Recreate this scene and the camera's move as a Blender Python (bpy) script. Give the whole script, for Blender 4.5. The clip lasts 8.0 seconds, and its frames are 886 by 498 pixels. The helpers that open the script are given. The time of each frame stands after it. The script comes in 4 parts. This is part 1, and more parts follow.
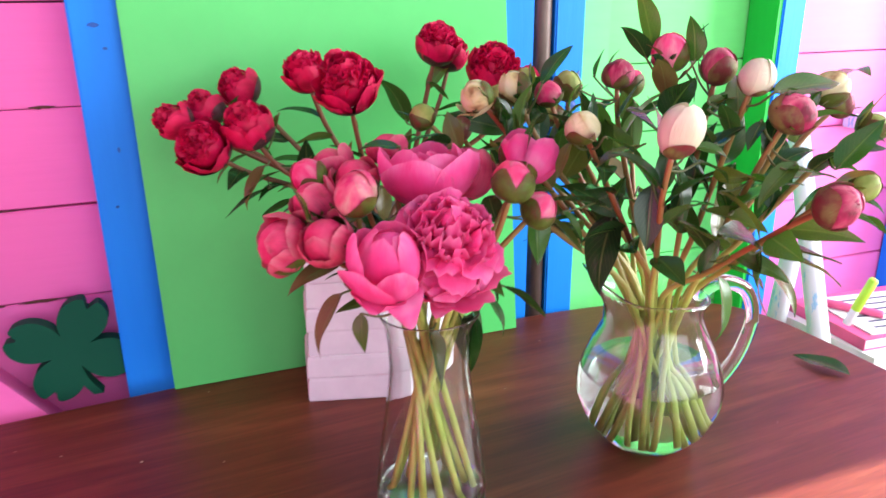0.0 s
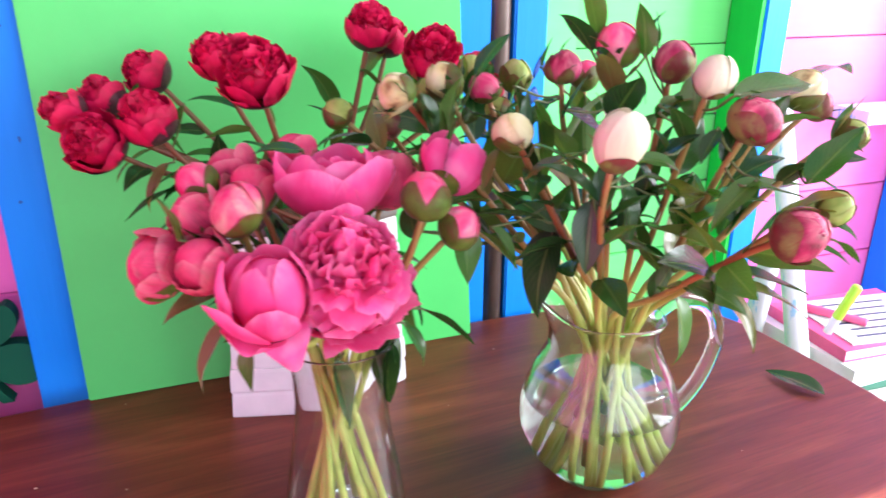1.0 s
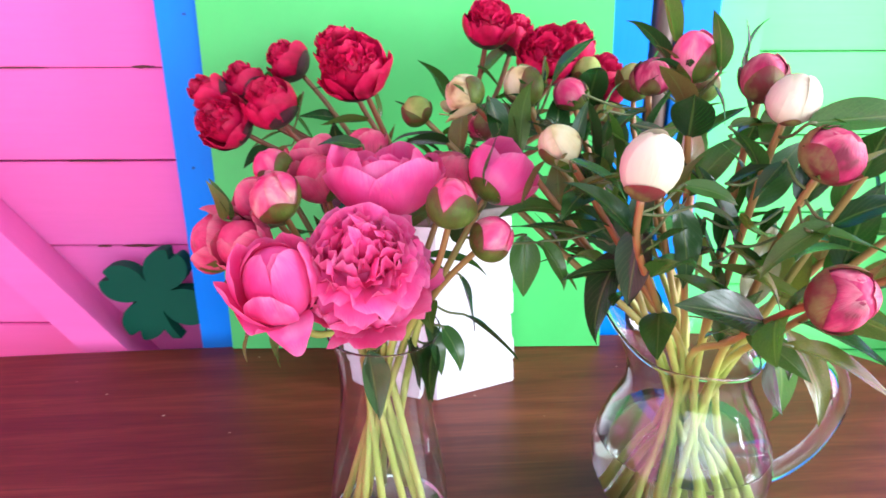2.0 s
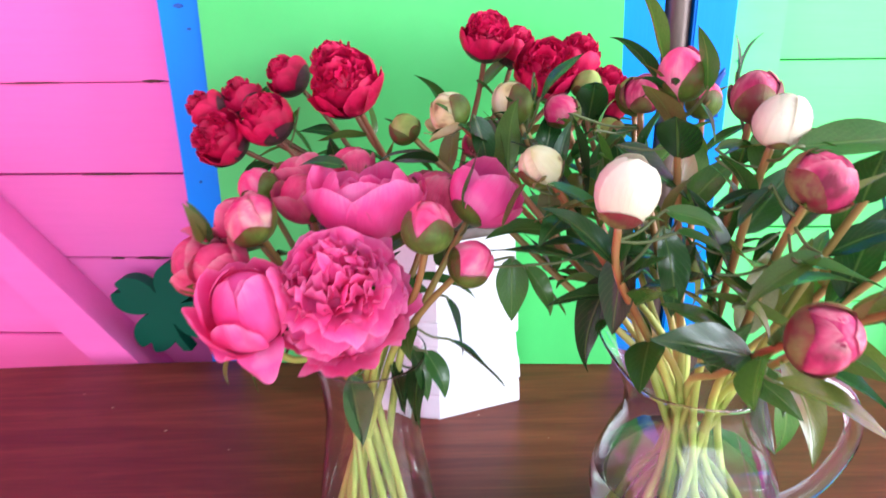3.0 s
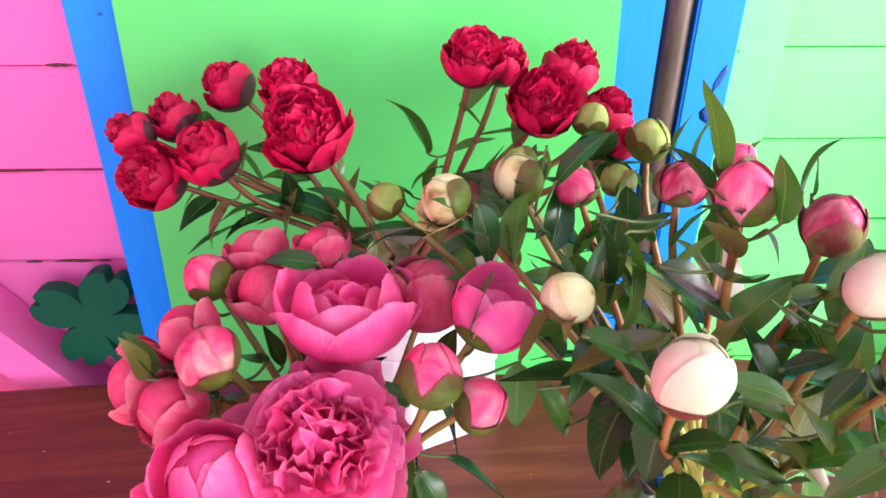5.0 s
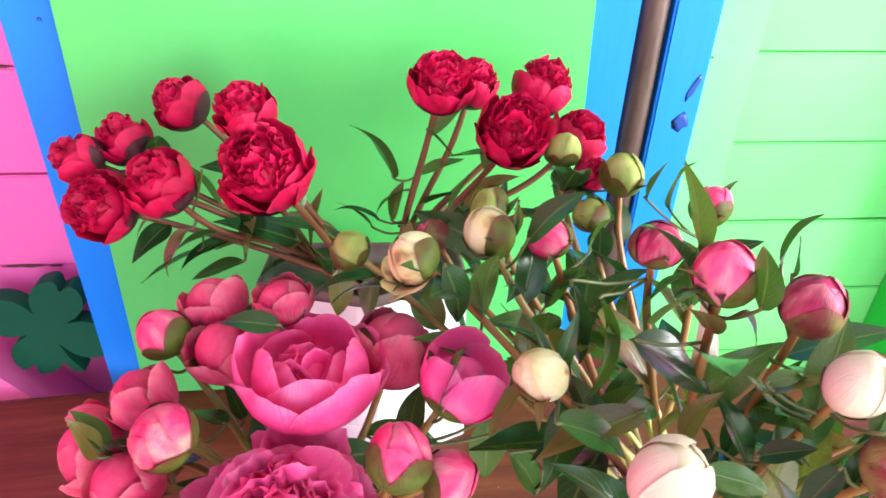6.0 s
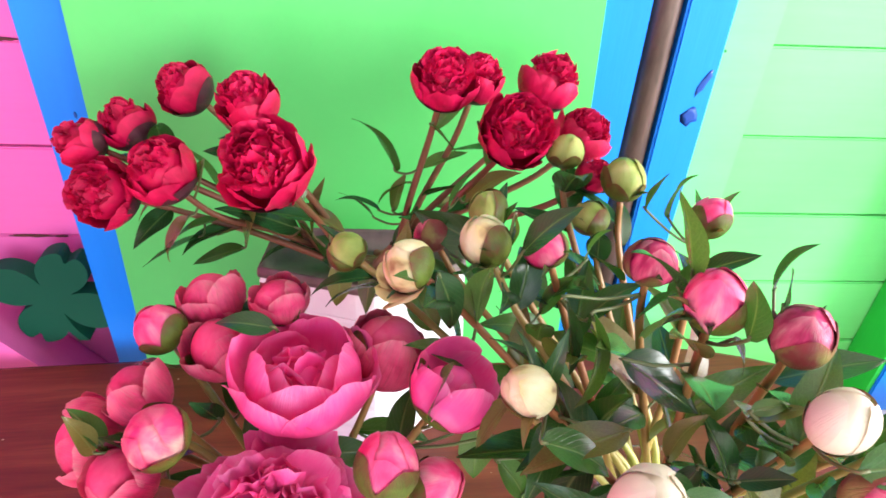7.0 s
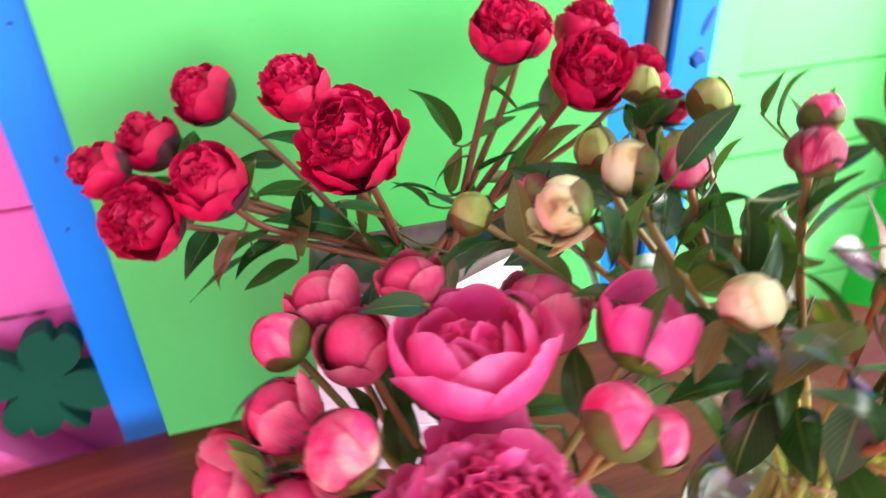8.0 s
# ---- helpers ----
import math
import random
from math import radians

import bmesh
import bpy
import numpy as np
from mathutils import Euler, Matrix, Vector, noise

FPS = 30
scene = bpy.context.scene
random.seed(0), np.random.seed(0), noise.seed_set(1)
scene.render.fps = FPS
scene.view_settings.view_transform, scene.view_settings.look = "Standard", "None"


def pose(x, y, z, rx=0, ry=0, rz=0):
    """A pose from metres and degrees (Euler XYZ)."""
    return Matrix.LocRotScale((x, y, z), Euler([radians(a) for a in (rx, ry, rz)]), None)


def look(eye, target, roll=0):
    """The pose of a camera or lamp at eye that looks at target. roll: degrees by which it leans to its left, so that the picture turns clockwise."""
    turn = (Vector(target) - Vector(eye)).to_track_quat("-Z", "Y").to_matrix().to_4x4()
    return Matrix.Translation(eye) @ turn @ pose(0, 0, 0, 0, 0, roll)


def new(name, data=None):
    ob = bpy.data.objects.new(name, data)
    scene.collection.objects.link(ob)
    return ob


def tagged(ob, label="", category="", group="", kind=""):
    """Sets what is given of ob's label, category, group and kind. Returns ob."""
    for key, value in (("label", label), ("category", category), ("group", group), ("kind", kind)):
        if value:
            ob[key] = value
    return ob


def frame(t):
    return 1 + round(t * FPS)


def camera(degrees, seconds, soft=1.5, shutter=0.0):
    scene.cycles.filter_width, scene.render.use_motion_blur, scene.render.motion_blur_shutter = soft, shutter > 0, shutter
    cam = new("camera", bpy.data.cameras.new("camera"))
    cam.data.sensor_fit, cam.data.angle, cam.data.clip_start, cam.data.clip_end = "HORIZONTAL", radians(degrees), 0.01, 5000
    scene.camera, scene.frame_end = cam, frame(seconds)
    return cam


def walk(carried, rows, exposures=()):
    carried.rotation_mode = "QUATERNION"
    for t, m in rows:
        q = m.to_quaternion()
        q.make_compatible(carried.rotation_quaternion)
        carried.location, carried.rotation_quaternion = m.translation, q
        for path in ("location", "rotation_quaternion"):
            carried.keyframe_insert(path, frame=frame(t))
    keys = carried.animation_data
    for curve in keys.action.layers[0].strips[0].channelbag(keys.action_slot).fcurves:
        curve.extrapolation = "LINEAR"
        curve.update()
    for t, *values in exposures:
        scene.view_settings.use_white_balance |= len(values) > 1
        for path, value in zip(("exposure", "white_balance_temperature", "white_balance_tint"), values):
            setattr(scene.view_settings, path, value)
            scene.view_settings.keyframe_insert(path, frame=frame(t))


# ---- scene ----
cam = camera(61.4, 8.0, 1.6, 0.5)
PATH = [
    (0, (0.139, 0.335, 1.306), (0.808, 2.101, 0.646), -0.5),
    (0.5, (0.196, 0.394, 1.313), (0.865, 2.149, 0.624), 0.2),
    (1, (0.25, 0.407, 1.313), (0.913, 2.147, 0.584), 0.4),
    (1.5, (0.354, 0.399, 1.326), (0.762, 2.202, 0.56), 2.2),
    (1.7, (0.388, 0.392, 1.324), (0.603, 2.226, 0.555), 1.3),
    (2.8, (0.485, 0.387, 1.336), (0.341, 2.233, 0.578), -1.6),
    (3, (0.48, 0.414, 1.334), (0.375, 2.263, 0.578), -1.2),
    (3.5, (0.46, 0.479, 1.346), (0.4, 2.333, 0.597), -1.4),
    (4, (0.445, 0.515, 1.375), (0.458, 2.346, 0.57), 0.1),
    (4.2, (0.443, 0.526, 1.39), (0.46, 2.348, 0.565), 0.1),
    (5.3, (0.424, 0.614, 1.461), (0.533, 2.289, 0.373), 0.4),
    (5.5, (0.422, 0.632, 1.474), (0.55, 2.298, 0.374), 0.3),
    (6, (0.43, 0.647, 1.493), (0.596, 2.279, 0.348), 2.2),
    (6.5, (0.44, 0.659, 1.51), (0.61, 2.254, 0.315), 3.5),
    (7, (0.44, 0.665, 1.521), (0.579, 2.234, 0.289), 3.7),
    (7.5, (0.414, 0.66, 1.487), (0.492, 2.251, 0.277), 3.0),
    (8, (0.284, 0.702, 1.435), (0.695, 2.297, 0.3), -1.9),
]
walk(cam, [(t, look(eye, target, roll)) for t, eye, target, roll in PATH],
     [(0.0, 1.79, 6350, 10), (1.5, 2.09, 6000, 10), (3.0, 1.99, 5850, 10), (4.2, 1.93, 6200, 10), (5.5, 2.21, 6550, 10), (8.0, 2.26, 6550, 10)])

# ---- world, sun, large lights ----
SUN_TO = Vector((0.50, -0.28, 0.88)).normalized()
world = bpy.data.worlds.new("world")
scene.world = world
world.use_nodes = True
wn, wl = world.node_tree.nodes, world.node_tree.links
sky = wn.new("ShaderNodeTexSky")
sky.sky_type = 'NISHITA'
sky.sun_disc = False
sky.sun_elevation = math.asin(SUN_TO.z)
sky.sun_rotation = math.atan2(SUN_TO.x, SUN_TO.y)
wl.new(sky.outputs[0], wn["Background"].inputs[0])
wn["Background"].inputs[1].default_value = 0.05

sun_data = bpy.data.lights.new("sun", 'SUN')
sun_data.energy, sun_data.angle, sun_data.color = 5.0, radians(0.5), (1.0, 0.95, 0.88)
sun = new("sun", sun_data)
sun.matrix_world = look((2, -3, 5), Vector((2, -3, 5)) - SUN_TO)


def fill_lamp(name, eye, target, width, height, watts, colour=(1, 1, 1)):
    data = bpy.data.lights.new(name, 'AREA')
    data.shape, data.size, data.size_y, data.energy, data.color = 'RECTANGLE', width, height, watts, colour
    ob = new(name, data)
    ob.matrix_world = look(eye, target)
    return ob


# area lamps added in place of daylight from the unseen front and right
fill_lamp("fill_front", (1.1, -1.2, 1.58), (0.75, 1.4, 1.05), 2.8, 1.7, 15.5, (0.95, 0.975, 1.0))
fill_lamp("fill_side", (2.50, 0.60, 1.45), (0.8, 1.05, 0.85), 0.9, 1.3, 25, (0.97, 0.985, 1.0))


# ---- materials ----
def material(name, build):
    m = bpy.data.materials.new(name)
    m.use_nodes = True
    nt = m.node_tree
    bsdf = nt.nodes["Principled BSDF"]
    build(nt, bsdf)
    return m


def node(nt, kind, **inputs):
    n = nt.nodes.new(kind)
    for k, v in inputs.items():
        n.inputs[k.replace("_", " ")].default_value = v
    return n


def coords(nt, space="Object", scale=(1, 1, 1)):
    c = nt.nodes.new("ShaderNodeTexCoord")
    mp = nt.nodes.new("ShaderNodeMapping")
    mp.inputs["Scale"].default_value = scale
    nt.links.new(c.outputs[space], mp.inputs[0])
    return mp.outputs[0]


def ramp(nt, fac, stops):
    r = nt.nodes.new("ShaderNodeValToRGB")
    els = r.color_ramp.elements
    while len(els) < len(stops):
        els.new(0.5)
    for e, (p, c) in zip(els, stops):
        e.position, e.color = p, (*c, 1)
    nt.links.new(fac, r.inputs[0])
    return r.outputs[0]


def noise_fac(nt, vec, scale, detail=4, rough=0.55, dist=0.0):
    n = node(nt, "ShaderNodeTexNoise", Scale=scale, Detail=detail, Roughness=rough, Distortion=dist)
    nt.links.new(vec, n.inputs["Vector"])
    return n.outputs["Fac"]


def blend(nt, fac, a, b, mode='MIX'):
    m = nt.nodes.new("ShaderNodeMix")
    m.data_type, m.blend_type = 'RGBA', mode
    for sock, val in ((m.inputs[0], fac), (m.inputs[6], a), (m.inputs[7], b)):
        if isinstance(val, (int, float)):
            sock.default_value = val
        elif isinstance(val, tuple):
            sock.default_value = (*val, 1)
        else:
            nt.links.new(val, sock)
    return m.outputs[2]


def bump(nt, bsdf, height, strength=0.3, distance=0.002):
    b = node(nt, "ShaderNodeBump", Strength=strength, Distance=distance)
    nt.links.new(height, b.inputs["Height"])
    nt.links.new(b.outputs[0], bsdf.inputs["Normal"])


def random_fac(nt):
    return nt.nodes.new("ShaderNodeObjectInfo").outputs["Random"]


def painted(name, colour, worn, rough=0.5, grain=(3, 40, 40), wear=0.74):
    """Brush-painted wood: grain shows through as relief, small worn chips."""
    def build(nt, bsdf):
        vec = coords(nt, "Object")
        gvec = coords(nt, "Object", grain)
        big = noise_fac(nt, vec, 3.0, 3)
        fine = noise_fac(nt, gvec, 2.2, 5, 0.65)
        dark = tuple(c * 0.86 for c in colour)
        base = blend(nt, big, dark, colour)
        base = blend(nt, ramp(nt, fine, [(0.35, (0, 0, 0)), (0.75, (0.22, 0.22, 0.22))]), base, tuple(min(1, c * 1.12 + 0.02 * max(colour)) for c in colour))
        chips = noise_fac(nt, gvec, 4.0, 8, 0.7)
        base = blend(nt, ramp(nt, chips, [(wear, (0, 0, 0)), (wear + 0.03, (1, 1, 1))]), base, worn)
        hue = node(nt, "ShaderNodeHueSaturation")
        rnd = nt.nodes.new("ShaderNodeMapRange")
        rnd.inputs[3].default_value, rnd.inputs[4].default_value = 0.93, 1.06
        nt.links.new(random_fac(nt), rnd.inputs[0])
        nt.links.new(rnd.outputs[0], hue.inputs["Value"])
        nt.links.new(base, hue.inputs["Color"])
        nt.links.new(hue.outputs[0], bsdf.inputs["Base Color"])
        bsdf.inputs["Roughness"].default_value = rough
        bsdf.inputs["Specular IOR Level"].default_value = 0.3
        bump(nt, bsdf, fine, 0.35, 0.0015)
    return material(name, build)


PINK_PAINT = painted("pink_paint", (0.92, 0.185, 0.52), (0.30, 0.05, 0.09))
BLUE_PAINT = painted("blue_paint", (0.006, 0.26, 0.92), (0.01, 0.07, 0.30), grain=(40, 40, 3))
GREEN_PAINT = painted("green_paint", (0.18, 0.80, 0.22), (0.05, 0.38, 0.07))
# darker copy of the green for a post side lying in shadow
GREEN_SHADED = painted("shaded_green_paint", (0.02, 0.55, 0.06), (0.03, 0.3, 0.05), grain=(40, 40, 3))
BOARD_PAINT = painted("board_paint", (0.10, 0.61, 0.145), (0.10, 0.60, 0.13), 0.42, (6, 6, 6), 0.95)
SHAMROCK = painted("shamrock_paint", (0.0005, 0.095, 0.047), (0.0005, 0.07, 0.034), 0.8, (10, 10, 10), 0.9)
WHITE_PAINT = painted("white_paint", (0.74, 0.77, 0.80), (0.30, 0.55, 0.75), 0.5, (12, 12, 3), 0.58)
FLOOR_PAINT = painted("floor_paint", (0.17, 0.13, 0.10), (0.15, 0.11, 0.08), 0.6, (40, 3, 40))
CEILING_PAINT = painted("ceiling_paint", (0.72, 0.70, 0.66), (0.6, 0.58, 0.52), 0.7)


def wood(nt, bsdf):
    vec = coords(nt, "Object", (1.3, 16, 16))
    fine = coords(nt, "Object", (6, 130, 130))
    bands = noise_fac(nt, vec, 2.4, 6, 0.6, 0.8)
    pores = noise_fac(nt, fine, 2.0, 3, 0.6)
    col = ramp(nt, bands, [(0.28, (0.070, 0.012, 0.007)), (0.52, (0.120, 0.024, 0.012)), (0.75, (0.185, 0.048, 0.022))])
    col = blend(nt, ramp(nt, pores, [(0.5, (0, 0, 0)), (0.72, (0.5, 0.5, 0.5))]), col, (0.05, 0.012, 0.008))
    nt.links.new(col, bsdf.inputs["Base Color"])
    smear = noise_fac(nt, coords(nt, "Object"), 5.0, 4)
    nt.links.new(ramp(nt, smear, [(0.3, (0.36, 0.36, 0.36)), (0.75, (0.52, 0.52, 0.52))]), bsdf.inputs["Roughness"])
    bsdf.inputs["Specular IOR Level"].default_value = 0.35
    bump(nt, bsdf, pores, 0.12, 0.0006)


TABLE_WOOD = material("varnished_wood", wood)


def pipe_build(nt, bsdf):
    vec = coords(nt, "Object", (30, 30, 6))
    f = noise_fac(nt, vec, 2.0, 6, 0.65)
    nt.links.new(ramp(nt, f, [(0.3, (0.05, 0.028, 0.022)), (0.7, (0.13, 0.085, 0.07))]), bsdf.inputs["Base Color"])
    bsdf.inputs["Metallic"].default_value = 0.35
    bsdf.inputs["Roughness"].default_value = 0.45
    bump(nt, bsdf, f, 0.2, 0.001)


PIPE = material("rusty_pipe", pipe_build)


def ceramic_build(nt, bsdf):
    f = noise_fac(nt, coords(nt, "Object"), 26.0, 5)
    nt.links.new(ramp(nt, f, [(0.3, (0.66, 0.66, 0.69)), (0.7, (0.76, 0.76, 0.78))]), bsdf.inputs["Base Color"])
    bsdf.inputs["Roughness"].default_value = 0.4
    bump(nt, bsdf, f, 0.25, 0.002)


WHITE_CERAMIC = material("white_ceramic", ceramic_build)


def liner_build(nt, bsdf):
    f = noise_fac(nt, coords(nt, "Object"), 30.0, 4)
    nt.links.new(ramp(nt, f, [(0.3, (0.075, 0.055, 0.050)), (0.7, (0.16, 0.125, 0.110))]), bsdf.inputs["Base Color"])
    bsdf.inputs["Roughness"].default_value = 0.65


LINER = material("grey_liner", liner_build)


def glass_material(name, ior, colour, rough=0.0):
    def build(nt, bsdf):
        bsdf.inputs["Base Color"].default_value = (*colour, 1)
        bsdf.inputs["Transmission Weight"].default_value = 1.0
        bsdf.inputs["IOR"].default_value = ior
        bsdf.inputs["Roughness"].default_value = rough
    return material(name, build)


GLASS = glass_material("clear_glass", 1.46, (0.985, 1.0, 0.99))
# the green tint stands for the board's reflection in the water
WATER = glass_material("vase_water", 1.33, (0.88, 1.0, 0.90))


def petal_material(name, stops, scale, vein=0.25, rough=0.55, translucent=0.3, stretch=(1, 1, 1), rim=None, rim_amount=0.5):
    """Thin petal: blotches of related tints, veins fanning along its length, an uneven rim of another tint, light shining through."""
    def build(nt, bsdf):
        vec = coords(nt, "Object", stretch)
        f = noise_fac(nt, vec, scale, 3, 0.5, 0.3)
        col = ramp(nt, f, stops)
        isl = ramp(nt, random_fac(nt), [(0.0, (0.84, 0.84, 0.84)), (1.0, (1.0, 1.0, 1.0))])
        col = blend(nt, 1.0, col, isl, 'MULTIPLY')
        along = nt.nodes.new("ShaderNodeSeparateXYZ")
        nt.links.new(coords(nt, "UV"), along.inputs[0])
        streak = noise_fac(nt, coords(nt, "UV", (9, 0.8, 1)), 3.0, 4, 0.7, 0.2)
        edge = nt.nodes.new("ShaderNodeMath")
        edge.operation = 'MULTIPLY_ADD'
        nt.links.new(streak, edge.inputs[0])
        edge.inputs[1].default_value = 0.50
        shift = nt.nodes.new("ShaderNodeMath")
        shift.inputs[1].default_value = -0.32
        nt.links.new(along.outputs[1], shift.inputs[0])
        nt.links.new(shift.outputs[0], edge.inputs[2])
        if rim:
            col = blend(nt, ramp(nt, edge.outputs[0], [(0.72, (0, 0, 0)), (0.86, (rim_amount * 0.4,) * 3), (0.96, (rim_amount,) * 3)]), col, rim)
        col = blend(nt, ramp(nt, streak, [(0.50, (0, 0, 0)), (0.72, (vein, vein, vein))]), col, tuple(c * 0.6 for c in stops[0][1]))
        grain = noise_fac(nt, coords(nt, "Object"), 420.0, 3, 0.6)
        nt.links.new(col, bsdf.inputs["Base Color"])
        bsdf.inputs["Roughness"].default_value = rough
        bsdf.inputs["Specular IOR Level"].default_value = 0.28
        relief = nt.nodes.new("ShaderNodeMath")
        relief.operation = 'MULTIPLY_ADD'
        nt.links.new(grain, relief.inputs[0])
        relief.inputs[1].default_value = 0.25
        nt.links.new(streak, relief.inputs[2])
        bump(nt, bsdf, relief.outputs[0], 0.55, 0.0016)
        tr = nt.nodes.new("ShaderNodeBsdfTranslucent")
        nt.links.new(col, tr.inputs[0])
        mix = nt.nodes.new("ShaderNodeMixShader")
        mix.inputs[0].default_value = translucent
        nt.links.new(bsdf.outputs[0], mix.inputs[1])
        nt.links.new(tr.outputs[0], mix.inputs[2])
        nt.links.new(mix.outputs[0], nt.nodes["Material Output"].inputs[0])
    return material(name, build)


RED = petal_material("red_petal", [(0.3, (0.34, 0.001, 0.028)), (0.55, (0.66, 0.003, 0.075)), (0.8, (0.78, 0.014, 0.115))], 45, 0.25, 0.5, 0.12, rim=(0.80, 0.03, 0.13), rim_amount=0.35)
PINK = petal_material("pink_petal", [(0.25, (0.94, 0.046, 0.27)), (0.55, (0.97, 0.105, 0.375)), (0.85, (0.98, 0.32, 0.57))], 28, 0.16, 0.5, 0.34, rim=(0.98, 0.44, 0.66), rim_amount=0.42)
DUSTY = petal_material("dusty_pink_petal", [(0.34, (0.82, 0.02, 0.15)), (0.50, (0.90, 0.12, 0.28)), (0.66, (0.82, 0.30, 0.36)), (0.80, (0.70, 0.46, 0.32))], 60, 0.35, 0.45, 0.14, (1, 1, 0.45), rim=(0.94, 0.10, 0.26), rim_amount=0.8)
ROSE = petal_material("rose_petal", [(0.28, (0.36, 0.030, 0.060)), (0.42, (0.68, 0.035, 0.14)), (0.60, (0.78, 0.095, 0.21)), (0.80, (0.64, 0.23, 0.22))], 42, 0.5, 0.5, 0.14, rim=(0.78, 0.34, 0.36), rim_amount=0.6)
PINKWHITE = petal_material("pink_white_petal", [(0.38, (0.76, 0.04, 0.18)), (0.52, (0.82, 0.20, 0.28)), (0.68, (0.80, 0.52, 0.42))], 50, 0.25, 0.45, 0.25, (1, 1, 0.5), rim=(0.84, 0.08, 0.24), rim_amount=0.7)
CREAM = petal_material("cream_petal", [(0.33, (0.30, 0.15, 0.06)), (0.41, (0.76, 0.64, 0.30)), (0.58, (0.86, 0.80, 0.52)), (0.78, (0.72, 0.76, 0.34))], 34, 0.12, 0.5, 0.2, rim=(0.62, 0.62, 0.22), rim_amount=0.6)
WHITE = petal_material("white_petal", [(0.22, (0.62, 0.30, 0.22)), (0.36, (0.78, 0.67, 0.48)), (0.75, (0.82, 0.77, 0.60))], 16, 0.06, 0.5, 0.2, rim=(0.84, 0.81, 0.64), rim_amount=0.5)
GREENISH = petal_material("green_bud_petal", [(0.3, (0.22, 0.32, 0.05)), (0.5, (0.38, 0.46, 0.11)), (0.75, (0.60, 0.60, 0.26))], 40, 0.2, 0.5, 0.15, rim=(0.50, 0.20, 0.14), rim_amount=0.4)
CRIMSON = petal_material("crimson_bud_petal", [(0.36, (0.20, 0.014, 0.04)), (0.50, (0.56, 0.03, 0.13)), (0.62, (0.76, 0.15, 0.25)), (0.76, (0.84, 0.56, 0.48))], 62, 0.4, 0.45, 0.2, (1, 1, 0.4), rim=(0.86, 0.40, 0.42), rim_amount=0.75)
SEPAL_GREEN = petal_material("green_sepal", [(0.28, (0.16, 0.035, 0.022)), (0.42, (0.085, 0.10, 0.016)), (0.6, (0.11, 0.17, 0.024)), (0.8, (0.22, 0.25, 0.055))], 60, 0.3, 0.4, 0.15, rim=(0.20, 0.03, 0.03), rim_amount=0.75)
SEPAL_RED = petal_material("reddish_sepal", [(0.3, (0.20, 0.02, 0.03)), (0.45, (0.17, 0.06, 0.04)), (0.58, (0.22, 0.20, 0.06)), (0.75, (0.26, 0.30, 0.08))], 55, 0.3, 0.45, 0.12, rim=(0.26, 0.02, 0.035), rim_amount=0.7)
SEPAL_DARK = petal_material("dark_sepal", [(0.3, (0.035, 0.008, 0.018)), (0.6, (0.09, 0.03, 0.04)), (0.8, (0.11, 0.08, 0.05))], 55, 0.3, 0.4, 0.1, rim=(0.14, 0.01, 0.03), rim_amount=0.5)


def leaf_build(nt, bsdf):
    rnd = random_fac(nt)
    base = ramp(nt, rnd, [(0.0, (0.014, 0.050, 0.014)), (0.40, (0.027, 0.088, 0.020)), (0.62, (0.055, 0.145, 0.025)), (0.80, (0.085, 0.160, 0.036)), (0.92, (0.15, 0.150, 0.036)), (1.0, (0.23, 0.135, 0.06))])
    vec = coords(nt, "Object")
    f = noise_fac(nt, vec, 60, 4)
    shade = ramp(nt, f, [(0.3, (0.7, 0.7, 0.7)), (0.75, (1.0, 1.0, 1.0))])
    col = blend(nt, 1.0, base, shade, 'MULTIPLY')
    uv = nt.nodes.new("ShaderNodeSeparateXYZ")
    nt.links.new(coords(nt, "UV"), uv.inputs[0])

    def maths(op, a, b, c=None):
        m = nt.nodes.new("ShaderNodeMath")
        m.operation = op
        for sock, val in zip(m.inputs, (a, b, c)):
            if isinstance(val, (int, float)):
                sock.default_value = val
            elif val is not None:
                nt.links.new(val, sock)
        return m.outputs[0]
    side = maths('ABSOLUTE', maths('SUBTRACT', uv.outputs[0], 0.5), 0.0)
    lines = maths('SINE', maths('MULTIPLY', maths('MULTIPLY_ADD', side, -0.75, uv.outputs[1]), 62.0), 0.0)
    veins = maths('MAXIMUM', ramp(nt, lines, [(0.80, (0, 0, 0)), (1.0, (0.10, 0.10, 0.10))]), ramp(nt, side, [(0.0, (0.5, 0.5, 0.5)), (0.045, (0, 0, 0))]))
    col = blend(nt, veins, col, (0.17, 0.24, 0.07))
    nt.links.new(col, bsdf.inputs["Base Color"])
    bsdf.inputs["Roughness"].default_value = 0.26
    bsdf.inputs["Specular IOR Level"].default_value = 0.5
    bump(nt, bsdf, veins, 0.5, -0.0012)
    tr = nt.nodes.new("ShaderNodeBsdfTranslucent")
    tint = blend(nt, 1.0, col, (1.6, 1.9, 0.7), 'MULTIPLY')
    nt.links.new(tint, tr.inputs[0])
    mix = nt.nodes.new("ShaderNodeMixShader")
    mix.inputs[0].default_value = 0.18
    nt.links.new(bsdf.outputs[0], mix.inputs[1])
    nt.links.new(tr.outputs[0], mix.inputs[2])
    nt.links.new(mix.outputs[0], nt.nodes["Material Output"].inputs[0])


LEAF = material("peony_leaf", leaf_build)


